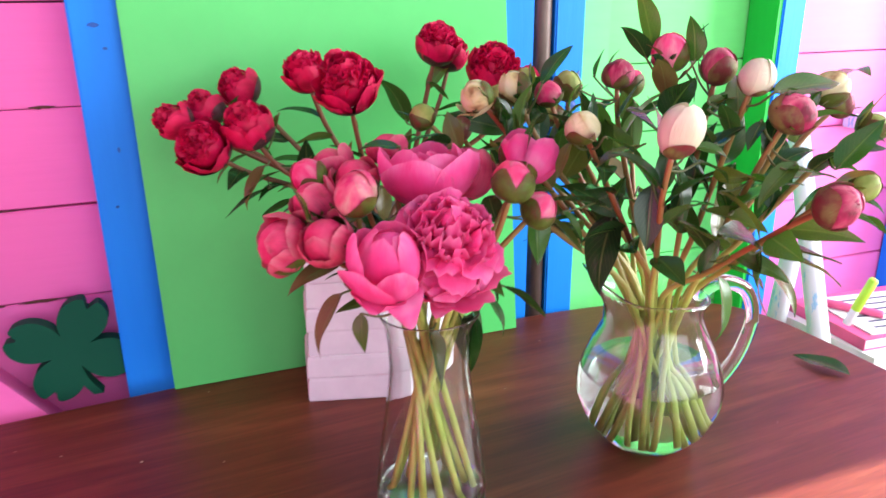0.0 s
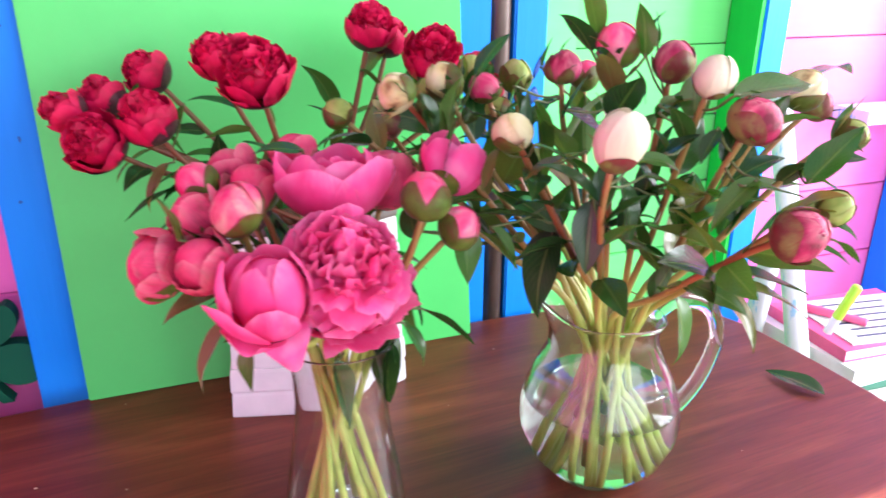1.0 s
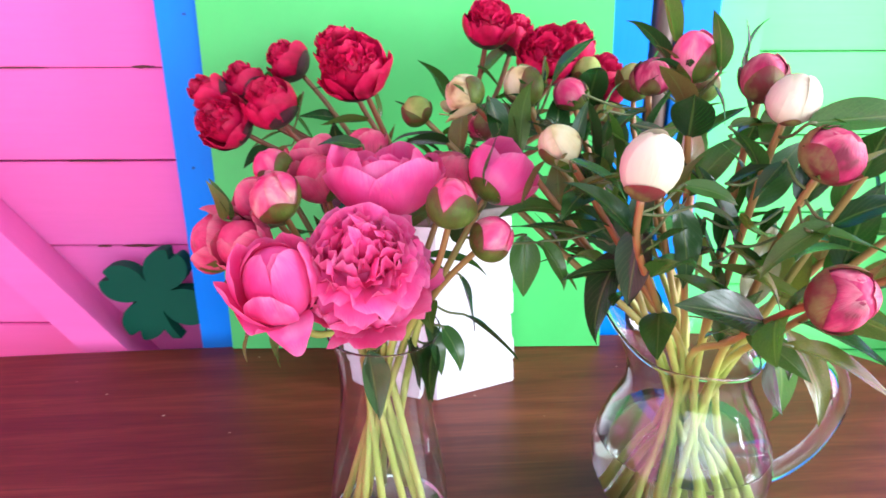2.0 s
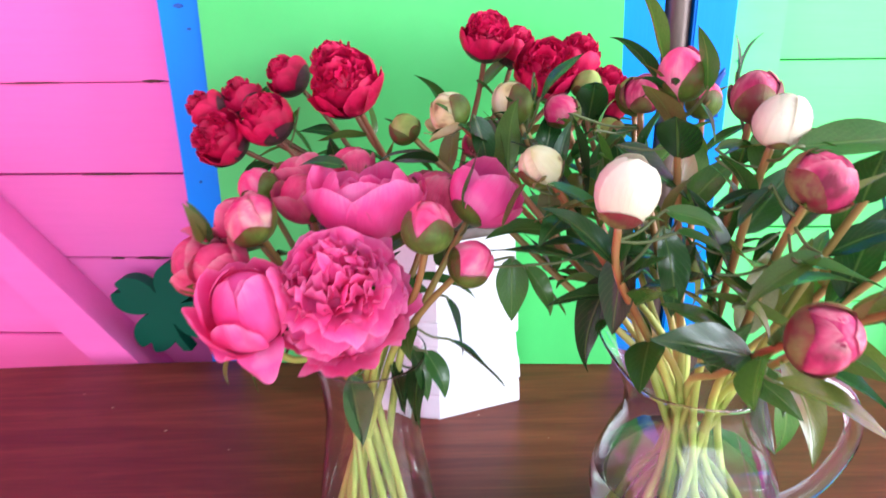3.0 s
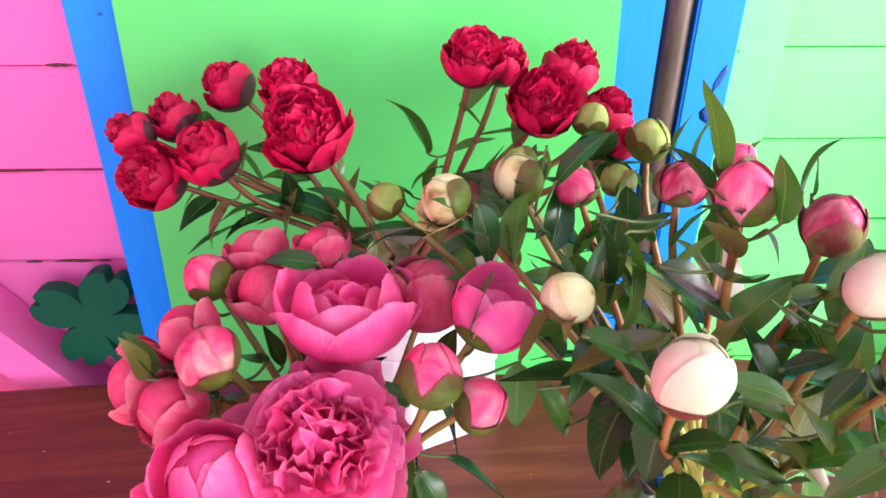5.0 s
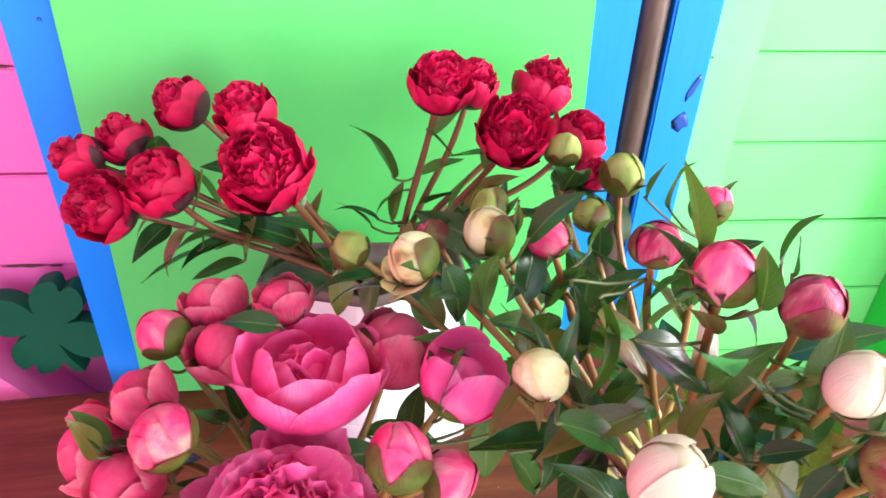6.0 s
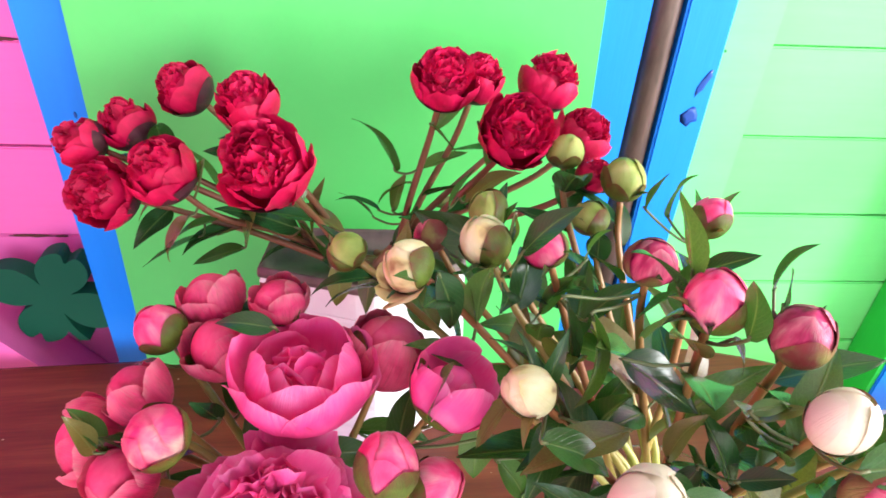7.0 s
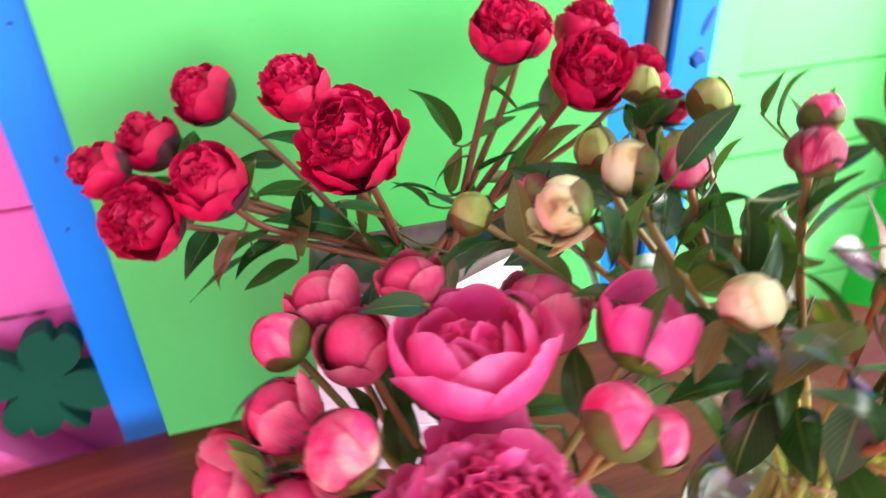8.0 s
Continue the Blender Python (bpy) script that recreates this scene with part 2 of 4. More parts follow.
def stem_build(low, high, z0, z1):
    """Yellow-green near the cut end, changing to the upper colours along the stem."""
    def build(nt, bsdf):
        vec = coords(nt, "Object")
        sep = nt.nodes.new("ShaderNodeSeparateXYZ")
        nt.links.new(vec, sep.inputs[0])
        up = nt.nodes.new("ShaderNodeMapRange")
        up.inputs[1].default_value, up.inputs[2].default_value = z0, z1
        nt.links.new(sep.outputs[2], up.inputs[0])
        f = noise_fac(nt, vec, 16.0, 4)
        lowc = ramp(nt, f, [(0.3, low[0]), (0.7, low[1])])
        highc = blend(nt, random_fac(nt), ramp(nt, f, [(0.3, high[0]), (0.7, high[1])]), ramp(nt, f, [(0.3, high[2]), (0.7, high[1])]))
        nt.links.new(blend(nt, up.outputs[0], lowc, highc), bsdf.inputs["Base Color"])
        bsdf.inputs["Roughness"].default_value = 0.4
        bump(nt, bsdf, noise_fac(nt, coords(nt, "Object", (1, 1, 0.1)), 300.0, 3), 0.2, 0.0006)
    return build


STEM_BROWN = material("brown_stem", stem_build(((0.16, 0.05, 0.03), (0.24, 0.11, 0.05)), ((0.17, 0.035, 0.025), (0.22, 0.08, 0.04), (0.20, 0.13, 0.05)), 0.0, 0.12))
STEM_GREEN = material("green_stem", stem_build(((0.32, 0.46, 0.06), (0.56, 0.54, 0.15)), ((0.34, 0.06, 0.035), (0.29, 0.15, 0.045), (0.20, 0.22, 0.05)), 0.17, 0.28))


def plain(name, colour, rough=0.5):
    def build(nt, bsdf):
        f = noise_fac(nt, coords(nt, "Object"), 40.0, 4)
        nt.links.new(ramp(nt, f, [(0.3, tuple(c * 0.88 for c in colour)), (0.7, colour)]), bsdf.inputs["Base Color"])
        bsdf.inputs["Roughness"].default_value = rough
    return material(name, build)


PAPER = plain("paper", (0.80, 0.80, 0.76), 0.8)
INK = plain("ink", (0.06, 0.07, 0.12), 0.7)
PINK_COVER = plain("pink_cover", (0.72, 0.10, 0.24), 0.45)
GREEN_COVER = plain("green_cover", (0.02, 0.15, 0.09), 0.4)
LIME_PLASTIC = plain("lime_plastic", (0.45, 0.85, 0.05), 0.35)


# ---- builders ----
def mesh_of(name, bm, mat, smooth=False):
    me = bpy.data.meshes.new(name)
    bm.normal_update()
    bm.to_mesh(me)
    bm.free()
    me.materials.append(mat)
    if smooth:
        me.shade_smooth()
    return me


def part(name, bm, mat, parent=None, label="", smooth=False):
    ob = new(name, mesh_of(name, bm, mat, smooth))
    if parent is not None:
        ob.parent = parent
    if label:
        tagged(ob, label)
    return ob


def box(lo, hi, bevel=0.0, bm=None):
    bm = bm or bmesh.new()
    r = bmesh.ops.create_cube(bm, size=1)
    c = [(a + b) / 2 for a, b in zip(lo, hi)]
    s = [b - a for a, b in zip(lo, hi)]
    for v in r["verts"]:
        v.co = Vector([c[i] + v.co[i] * s[i] for i in range(3)])
    if bevel:
        edges = list({e for v in r["verts"] for e in v.link_edges})
        bmesh.ops.bevel(bm, geom=edges, offset=bevel, segments=2, affect='EDGES')
    return bm


def rings(bm, loops, cap_first=True, cap_last=True):
    """Skin a list of closed loops of equal length."""
    vs = [[bm.verts.new(p) for p in loop] for loop in loops]
    n = len(vs[0])
    for a, b in zip(vs, vs[1:]):
        for i in range(n):
            bm.faces.new((a[i], a[(i + 1) % n], b[(i + 1) % n], b[i]))
    if cap_first:
        bm.faces.new(vs[0][::-1])
    if cap_last:
        bm.faces.new(vs[-1])
    bmesh.ops.recalc_face_normals(bm, faces=list(bm.faces))
    return bm


def lathe(profile, centre, n=48, shape=None):
    loops = []
    for r, z in profile:
        loop = []
        for i in range(n):
            a = 2 * math.pi * i / n
            p = Vector((r * math.cos(a), r * math.sin(a), z))
            loop.append(Vector(centre) + (shape(p, a) if shape else p))
        loops.append(loop)
    return loops


def tube(points, radii, sides=8):
    bm = bmesh.new()
    loops = []
    up = Vector((0.13, 0.21, 0.97))
    for i, p in enumerate(points):
        d = (points[min(i + 1, len(points) - 1)] - points[max(i - 1, 0)]).normalized()
        a = d.cross(up)
        a = a.normalized() if a.length > 1e-4 else d.orthogonal().normalized()
        b = d.cross(a)
        loops.append([p + (a * math.cos(t) + b * math.sin(t)) * radii[i] for t in [2 * math.pi * k / sides for k in range(sides)]])
    return rings(bm, loops)


def spline(pts, n):
    """Points on a smooth curve through pts."""
    pts = [2 * pts[0] - pts[1]] + pts + [2 * pts[-1] - pts[-2]]
    out = []
    seg = len(pts) - 3
    for k in range(n + 1):
        u = k / n * seg
        i = min(int(u), seg - 1)
        t = u - i
        a, b, c, d = pts[i:i + 4]
        out.append(0.5 * (2 * b + (c - a) * t + (2 * a - 5 * b + 4 * c - d) * t * t + (3 * b - a - 3 * c + d) * t ** 3))
    return out


def prism(outline, y0, y1):
    """Extrude an x-z outline from y0 to y1."""
    bm = bmesh.new()
    return rings(bm, [[Vector((x, y0, z)) for x, z in outline], [Vector((x, y1, z)) for x, z in outline]])


# ---- structure ----
FRONT, BACK = 1.440, 1.522          # stud faces and inner face of the siding
# last value: ceiling edge, placed where it cuts off the sun on the table
X0, X1, Y0, TOP, SHADE_EDGE = -1.7, 2.6, -1.5, 2.45, 0.335

floor = tagged(part("floor", box((X0 - 0.1, Y0 - 0.1, -0.06), (X1 + 0.1, BACK + 0.1, 0.0)), FLOOR_PAINT), "worn brown painted wooden floor", "floor", kind="structure")
# unseen ceiling, added to shade everything behind the table's front edge
ceiling = tagged(part("ceiling", box((X0 - 0.1, SHADE_EDGE, TOP), (X1 + 0.1, BACK + 0.1, TOP + 0.08)), CEILING_PAINT), "unseen off-white ceiling added to keep sun off the table", "ceiling", kind="structure")
# unseen wall, added to enclose the light on the left
wall_west = tagged(part("wall_west", box((X0 - 0.08, Y0, 0.0), (X0, BACK + 0.02, TOP)), PINK_PAINT), "unseen pink wooden wall added to close the left side", "wall", kind="structure")

# the added porch is open to the front; its unseen side wall has a doorway
bm = bmesh.new()
box((X1, 1.05, 0.0), (X1 + 0.08, BACK + 0.02, TOP), bm=bm)
box((X1, SHADE_EDGE, 2.1), (X1 + 0.08, 1.05, TOP), bm=bm)
box((X1, SHADE_EDGE, 0.0), (X1 + 0.08, SHADE_EDGE + 0.09, 2.1), bm=bm)
tagged(part("wall_east", bm, PINK_PAINT), "unseen pink side wall added with a doorway for light", "wall", kind="structure")
# unseen ground, added to throw sunlight up from outside
tagged(part("ground", box((-40, -40, -0.3), (40, 40, -0.08)), plain("bounce_ground", (0.10, 0.14, 0.05), 0.9)), "unseen green-brown ground added outside to bounce light", "ground", kind="structure")

wall_north = tagged(part("wall_north", box((X0, BACK + 0.02, 0.0), (X1, BACK + 0.06, TOP)), plain("sheathing", (0.12, 0.035, 0.04), 0.9)), "wooden wall of pink and green painted planks", "wall", kind="structure")


def siding(x0, x1, first, pitch, mat, depth=BACK):
    """Painted planks with open joints, stacked over the full height."""
    k0 = -int(first / pitch) - 1
    z = first + k0 * pitch
    while z < TOP:
        lo, hi = max(z + 0.0016, 0.0), min(z + pitch - 0.0012, TOP)
        if hi - lo > 0.02:
            p = part("plank", box((0, 0, 0), (x1 - x0, 0.019, hi - lo), 0.0020), mat, wall_north)
            p.location = (x0, depth + random.uniform(-0.0012, 0.0012), lo)
            p.rotation_euler = (0, radians(random.uniform(-0.03, 0.03)), 0)
        z += pitch


siding(X0, 0.10, 1.151, 0.1430, PINK_PAINT)
siding(0.10, 1.2205, 1.172, 0.1272, GREEN_PAINT)
siding(1.2205, X1, 1.176, 0.1545, PINK_PAINT)


def stud(name, x0, x1, mat, label, y0=FRONT, y1=BACK - 0.002):
    ob = part(name, box((x0, y0, 0.0), (x1, y1, TOP), 0.003), mat)
    return tagged(ob, label, "post", kind="structure")


stud("post_1", 0.045, 0.150, BLUE_PAINT, "bright blue painted wooden wall post")
stud("post_2", 0.600, 0.717, BLUE_PAINT, "bright blue painted wooden wall post")
right_blue = stud("post_3", 0.755, 0.8095, BLUE_PAINT, "blue painted wooden post with dark knots")
stud("post_4", 1.222, 1.275, BLUE_PAINT, "blue painted wooden wall post with green side")
# the post's green side, its shadow put into the colour
part("side_board", box((1.214, FRONT + 0.004, 0.0), (1.2215, BACK - 0.003, TOP)), GREEN_SHADED, bpy.data.objects["post_4"], "green painted side, shade put in as darker green")
stud("post_5", 1.69, 1.77, BLUE_PAINT, "dark blue painted wooden wall post")
stud("trim_1", 0.8085, 0.893, GREEN_PAINT, "pale green painted vertical trim board", BACK - 0.03)
for x, z, w, h, a in ((0.797, 1.160, 0.004, 0.018, 20), (0.790, 1.117, 0.009, 0.011, 0)):
    bm = bmesh.new()
    bmesh.ops.create_icosphere(bm, subdivisions=2, radius=1)
    for v in bm.verts:
        k = 1 + 0.75 * noise.noise(v.co * 1.9 + Vector((x * 50, z * 30, 0)))
        v.co = Vector((v.co.x * w * k, v.co.y * 0.0006, v.co.z * h * k))
    kn = part("knot", bm, plain("blue_knot", (0.006, 0.06, 0.32), 0.4), right_blue, "dark blue knot in the wood", True)
    kn.matrix_basis = pose(x, FRONT - 0.0004, z, 0, a, 0)



def chip(x, y, z, w, h, mat, label, parent, seed):
    """A flat spot with a ragged outline on a painted face: worn paint, or a dent's painted shade."""
    bm = bmesh.new()
    n = 18
    ring = []
    for i in range(n):
        t = 2 * math.pi * i / n
        k = 1 + 0.55 * noise.noise(Vector((math.cos(t) * 2.1 + seed, math.sin(t) * 2.1, seed * 3.0)))
        ring.append((w * k * math.cos(t), h * k * math.sin(t)))
    rings(bm, [[Vector((p * 0.9, -0.0011, q * 0.9)) for p, q in ring], [Vector((p, 0.0, q)) for p, q in ring]])
    ob = part("chip", bm, mat, parent, label)
    ob.location = (x, y, z)


BARE = plain("bare_wood", (0.10, 0.035, 0.025), 0.8)
DARK_GREEN = plain("old_green_paint", (0.03, 0.28, 0.05), 0.6)
for k, (x, z, w, h) in enumerate(((-0.012, 1.1530, 0.017, 0.0022), (-0.20, 1.152, 0.05, 0.0012), (-0.06, 0.8655, 0.030, 0.0022), (-0.12, 0.8650, 0.012, 0.0018), (-0.02, 0.8655, 0.010, 0.0016), (-0.11, 1.0085, 0.045, 0.0012))):
    chip(x, BACK - 0.0012, z, w, h, BARE, "bare brown wood at a plank edge", wall_north, k)
for k, (x, z, w, h) in enumerate(((0.816, 1.262, 0.003, 0.014), (0.820, 1.288, 0.004, 0.006), (0.822, 1.205, 0.0018, 0.003), (0.835, 1.176, 0.0014, 0.0018), (0.815, 1.06, 0.002, 0.006))):
    chip(x, BACK - 0.0303, z, w, h, DARK_GREEN, "chipped darker green paint", bpy.data.objects["trim_1"], 20 + k)
# dents are flat spots here; darker blue stands for the shade in them
for k, (x, z, w, h) in enumerate(((0.075, 1.265, 0.007, 0.003), (0.085, 1.235, 0.003, 0.002), (0.070, 1.02, 0.0022, 0.002), (0.083, 1.10, 0.0016, 0.004))):
    chip(x, FRONT - 0.0002, z, w, h, plain("dent_shade_blue", (0.006, 0.09, 0.42), 0.5), "dent in the paint, its shade drawn as darker blue", bpy.data.objects["post_1"], 40 + k)

pipe = part("pipe", rings(bmesh.new(), lathe([(0.0172, 0.0), (0.0172, 1.2), (0.0172, TOP)], (0.7365, 1.456, 0), 24)), PIPE, None, "", True)
tagged(pipe, "rusty brown vertical metal pipe between blue posts", "pipe", kind="structure")

# diagonal brace
d = Vector((0.1515, 0, -0.196)).normalized()
nrm = Vector((-0.196, 0, -0.1515)).normalized()
a, b = Vector((-0.0635, 0, 0.734)) - d * 1.25, Vector((-0.0635, 0, 0.734)) + d * 0.16
w = nrm * 0.058
lip = nrm * 0.033
bm = bmesh.new()
rings(bm, [[Vector((p.x, y, p.z)) for p in quad] for y, quad in ((1.412, (a, b, b + w, a + w)), (BACK - 0.003, (a + lip, b + lip, b + w, a + w)))])
brace = part("brace", bm, PINK_PAINT)
tagged(brace, "pink painted diagonal wooden wall brace", "brace", kind="structure")
tagged(part("shelf_board", box((1.50, BACK - 0.09, 1.02), (2.5, BACK - 0.003, 1.045), 0.003), WHITE_PAINT), "white painted narrow wall shelf", "shelf", kind="structure")


# ---- table ----
def table():
    root = tagged(new("table"), "reddish brown varnished wooden table with rounded ends", "table")
    root.location = (0.19, 1.065, 0.0)
    root.rotation_euler = (0, 0, radians(4))
    a, b, n = 0.945, 0.338, 72

    def loop(inset, z):
        pts = []
        for i in range(n):
            t = 2 * math.pi * i / n
            c, s = math.cos(t), math.sin(t)
            pts.append(Vector(((a - inset) * math.copysign(abs(c) ** 0.5, c), (b - inset) * math.copysign(abs(s) ** 0.5, s), z)))
        return pts
    bm = rings(bmesh.new(), [loop(0.012, 0.722), loop(0.002, 0.727), loop(0.0, 0.736), loop(0.001, 0.744), loop(0.004, 0.748), loop(0.009, 0.75)])
    part("tabletop", bm, TABLE_WOOD, root)
    part("apron", rings(bmesh.new(), [loop(0.09, 0.64), loop(0.09, 0.7215)]), TABLE_WOOD, root)
    for sx in (-1, 1):
        for sy in (-1, 1):
            leg = part("leg", rings(bmesh.new(), [[Vector((sx * 0.70 + q * math.cos(t), sy * 0.19 + q * math.sin(t), z)) for t in [k * math.pi / 6 for k in range(12)]] for q, z in ((0.018, 0.0), (0.022, 0.3), (0.028, 0.6395))]), TABLE_WOOD, root, "", True)
    return root


table()


# ---- leaning board ----
def board():
    root = tagged(new("leaning_board"), "bright green painted flat board leaning against the posts", "board")
    H, T = 0.575, 0.011
    ys = lambda z: 1.383 + (z - 0.75) * 0.079
    bm = bmesh.new()
    corners = [(0.112, 0.7505), (0.672, 0.7505), (0.661, 0.7505 + H), (0.106, 0.7505 + H)]
    front = [bm.verts.new((x, ys(z) + (0.004 if x > 0.5 else 0.0), z)) for x, z in corners]
    back = [bm.verts.new((v.co.x, v.co.y + T, v.co.z + 0.0003)) for v in front]
    bm.faces.new(front)
    bm.faces.new(back[::-1])
    for i in range(4):
        j = (i + 1) % 4
        bm.faces.new((front[j], front[i], back[i], back[j]))
    bmesh.ops.bevel(bm, geom=list(bm.edges), offset=0.0012, segments=2, affect='EDGES')
    part("panel", bm, BOARD_PAINT, root)


board()


# ---- shamrock ----
def shamrock():
    root = tagged(new("shamrock"), "dark green wooden four-leaf shamrock cutout against pink planks", "ornament")
    root.matrix_basis = pose(-0.024, 1.466, 0.806, -4, 0, 0) @ Matrix.Diagonal((1.28, 1.0, 1.22, 1))
    pts = []
    n = 160
    for i in range(n):
        t = 2 * math.pi * i / n
        lobe = abs(math.cos(2 * (t - radians(66)))) ** 0.55
        r = 0.014 + 0.054 * lobe - 0.013 * max(0, math.cos(4 * (t - radians(66)))) ** 24
        pts.append((r * math.cos(t) * 1.04, r * math.sin(t) * 0.98))
    part("clover", prism(pts, -0.013, 0.014), SHAMROCK, root)
    stem = spline([Vector((0.0, 0, -0.012)), Vector((0.008, 0, -0.040)), Vector((0.021, 0, -0.0610))], 8)
    out = [(p.x - 0.005, p.z) for p in stem] + [(p.x + 0.006, p.z) for p in reversed(stem)]
    part("stalk", prism(out, -0.0125, 0.0135), SHAMROCK, root)


shamrock()


# ---- vessels ----
def white_vase():
    root = tagged(new("white_vase"), "white faceted vase of stacked rough bands on the table", "vase")
    foot = [Vector(p) for p in ((0.290, 1.277), (0.402, 1.246), (0.424, 1.243), (0.531, 1.290), (0.527, 1.352), (0.302, 1.356))]
    mid = sum(foot, Vector((0, 0))) / 6
    z = 0.7505
    rng = random.Random(5)
    heights = [0.036, 0.034, 0.037, 0.035, 0.036, 0.034, 0.037]
    for k, h in enumerate(heights):
        s = 1.0 - 0.011 * k + rng.uniform(-0.016, 0.016)
        tw = rng.uniform(-1, 1) * 0.012
        bm = bmesh.new()
        loops = []
        for q, zz in ((0.985, z), (1.0, z + 0.003), (0.995 - rng.uniform(0, 0.01), z + h - 0.005), (0.975, z + h - 0.0004)):
            loop = []
            for i in range(6):
                p0, p1 = foot[i], foot[(i + 1) % 6]
                for j in range(4):
                    p = p0.lerp(p1, j / 4) - mid
                    p = Vector((p.x * math.cos(tw) - p.y * math.sin(tw), p.x * math.sin(tw) + p.y * math.cos(tw)))
                    wob = 1 + 0.006 * noise.noise(Vector((p.x * 30, p.y * 30, zz * 40)))
                    p = mid + p * s * q * wob
                    loop.append(Vector((p.x, p.y, zz)))
            loops.append(loop)
        rings(bm, loops)
        part("band", bm, WHITE_CERAMIC, root)
        z += h
    # mouth with a raised rim; a closed dark sheet stands for its shaded inside
    def lip(q, zz):
        pts = []
        for i in range(6):
            for j in range(4):
                p = mid + (foot[i].lerp(foot[(i + 1) % 6], j / 4) - mid) * 0.93 * q
                pts.append(Vector((p.x, p.y, zz)))
        return pts
    part("mouth", rings(bmesh.new(), [lip(0.99, z - 0.0005), lip(1.0, z + 0.004), lip(0.99, z + 0.012), lip(0.95, z + 0.0135), lip(0.92, z + 0.010), lip(0.88, z + 0.0005)]), LINER, root, "brown-grey mouth rim with a dark sheet for the shaded inside", True)
    return Vector((mid.x, mid.y, z + 0.004))


def jug():
    root = tagged(new("glass_jug"), "clear glass jug half full of water holding peony stems", "jug")
    c = Vector((0.678, 1.026, 0.7505))
    root.location = c
    spout = math.atan2(0.35, -1.0)
    outer = [(0.030, 0.0), (0.042, 0.001), (0.058, 0.012), (0.077, 0.035), (0.089, 0.066), (0.0905, 0.085), (0.086, 0.108), (0.074, 0.138), (0.062, 0.163), (0.0565, 0.180), (0.057, 0.192), (0.0612, 0.2010), (0.0620, 0.2030)]

    def shape(p, a):
        k = max(0.0, math.cos(a - spout)) ** 5
        lift = max(0.0, (p.z - 0.165) / 0.038)
        q = Vector(p)
        q.x += math.cos(spout) * 0.028 * k * lift ** 1.5
        q.y += math.sin(spout) * 0.028 * k * lift ** 1.5
        q.z += 0.039 * k * lift ** 1.3 - 0.004 * lift * math.cos(2 * (a - spout))
        return q
    inner = [(r - (0.0028 if z < 0.17 else 0.0018), z) for r, z in reversed(outer[1:])]
    inner[-1] = (0.038, 0.007)
    inner.append((0.004, 0.006))
    part("body", rings(bmesh.new(), lathe(outer + [(0.0626, 0.2042), (0.0624, 0.2054), (0.0614, 0.2060), (0.0603, 0.2055), (0.0599, 0.2042)] + inner, (0, 0, 0), 56, shape)), GLASS, root, "", True)
    # handle
    hd = Vector((0.995, 0.02, 0)).normalized()
    P = [hd * 0.060 + Vector((0, 0, 0.190)), hd * 0.092 + Vector((0, 0, 0.204)), hd * 0.140 + Vector((0, 0, 0.186)), hd * 0.158 + Vector((0, 0, 0.140)), hd * 0.140 + Vector((0, 0, 0.090)), hd * 0.112 + Vector((0, 0, 0.060)), hd * 0.086 + Vector((0, 0, 0.050))]
    pts = spline(P, 28)
    part("handle", tube(pts, [0.0088 + 0.0025 * abs(i / 14 - 1) ** 2 for i in range(29)], 12), GLASS, root, "clear glass handle", True)
    wz = 0.104
    prof = [(0.010, 0.0055), (0.039, 0.0062)] + [(r - 0.0018, z) for r, z in outer[2:6]] + [(0.0856, wz - 0.001), (0.0853, wz)]
    part("water", rings(bmesh.new(), lathe(prof, (0, 0, 0), 56)), WATER, root, "clear water, tinted for the green board's reflection", True)
    return c


def tall_vase():
    root = tagged(new("glass_vase"), "clear glass waisted vase with water holding pink peonies", "vase")
    c = Vector((0.376, 1.004, 0.7505))
    root.location = c
    outer = [(0.040, 0.0), (0.058, 0.001), (0.0620, 0.010), (0.0615, 0.030), (0.0570, 0.075), (0.0500, 0.120), (0.0450, 0.155), (0.0430, 0.180), (0.0440, 0.205), (0.0475, 0.228), (0.0528, 0.2395), (0.0535, 0.2410)]
    inner = [(r - (0.0028 if z < 0.20 else 0.0018), z) for r, z in reversed(outer[2:])] + [(0.052, 0.009), (0.006, 0.008)]
    part("body", rings(bmesh.new(), lathe(outer + [(0.0536, 0.2418), (0.0532, 0.2423), (0.0526, 0.2425), (0.0520, 0.2423), (0.0517, 0.2418)] + inner, (0, 0, 0), 48)), GLASS, root, "", True)
    prof = [(0.010, 0.0088), (0.053, 0.0084), (0.0600, 0.013), (0.0600, 0.027), (0.0597, 0.028)]
    part("water", rings(bmesh.new(), lathe(prof, (0, 0, 0), 48)), WATER, root, "clear water", True)
    return c


MOUTH_A = white_vase()
JUG = jug()
VASE = tall_vase()


# ---- peonies ----
def skin(bm, rows):
    """Faces over a grid of vertices, with u across and v along it in the UV map."""
    uv = bm.loops.layers.uv.new("uv")
    nv, nu = len(rows) - 1, len(rows[0]) - 1
    for j in range(nv):
        for i in range(nu):
            face = bm.faces.new((rows[j][i], rows[j][i + 1], rows[j + 1][i + 1], rows[j + 1][i]))
            for loop, (p, q) in zip(face.loops, ((i, j), (i + 1, j), (i + 1, j + 1), (i, j + 1))):
                loop[uv].uv = (p / nu, q / nv)


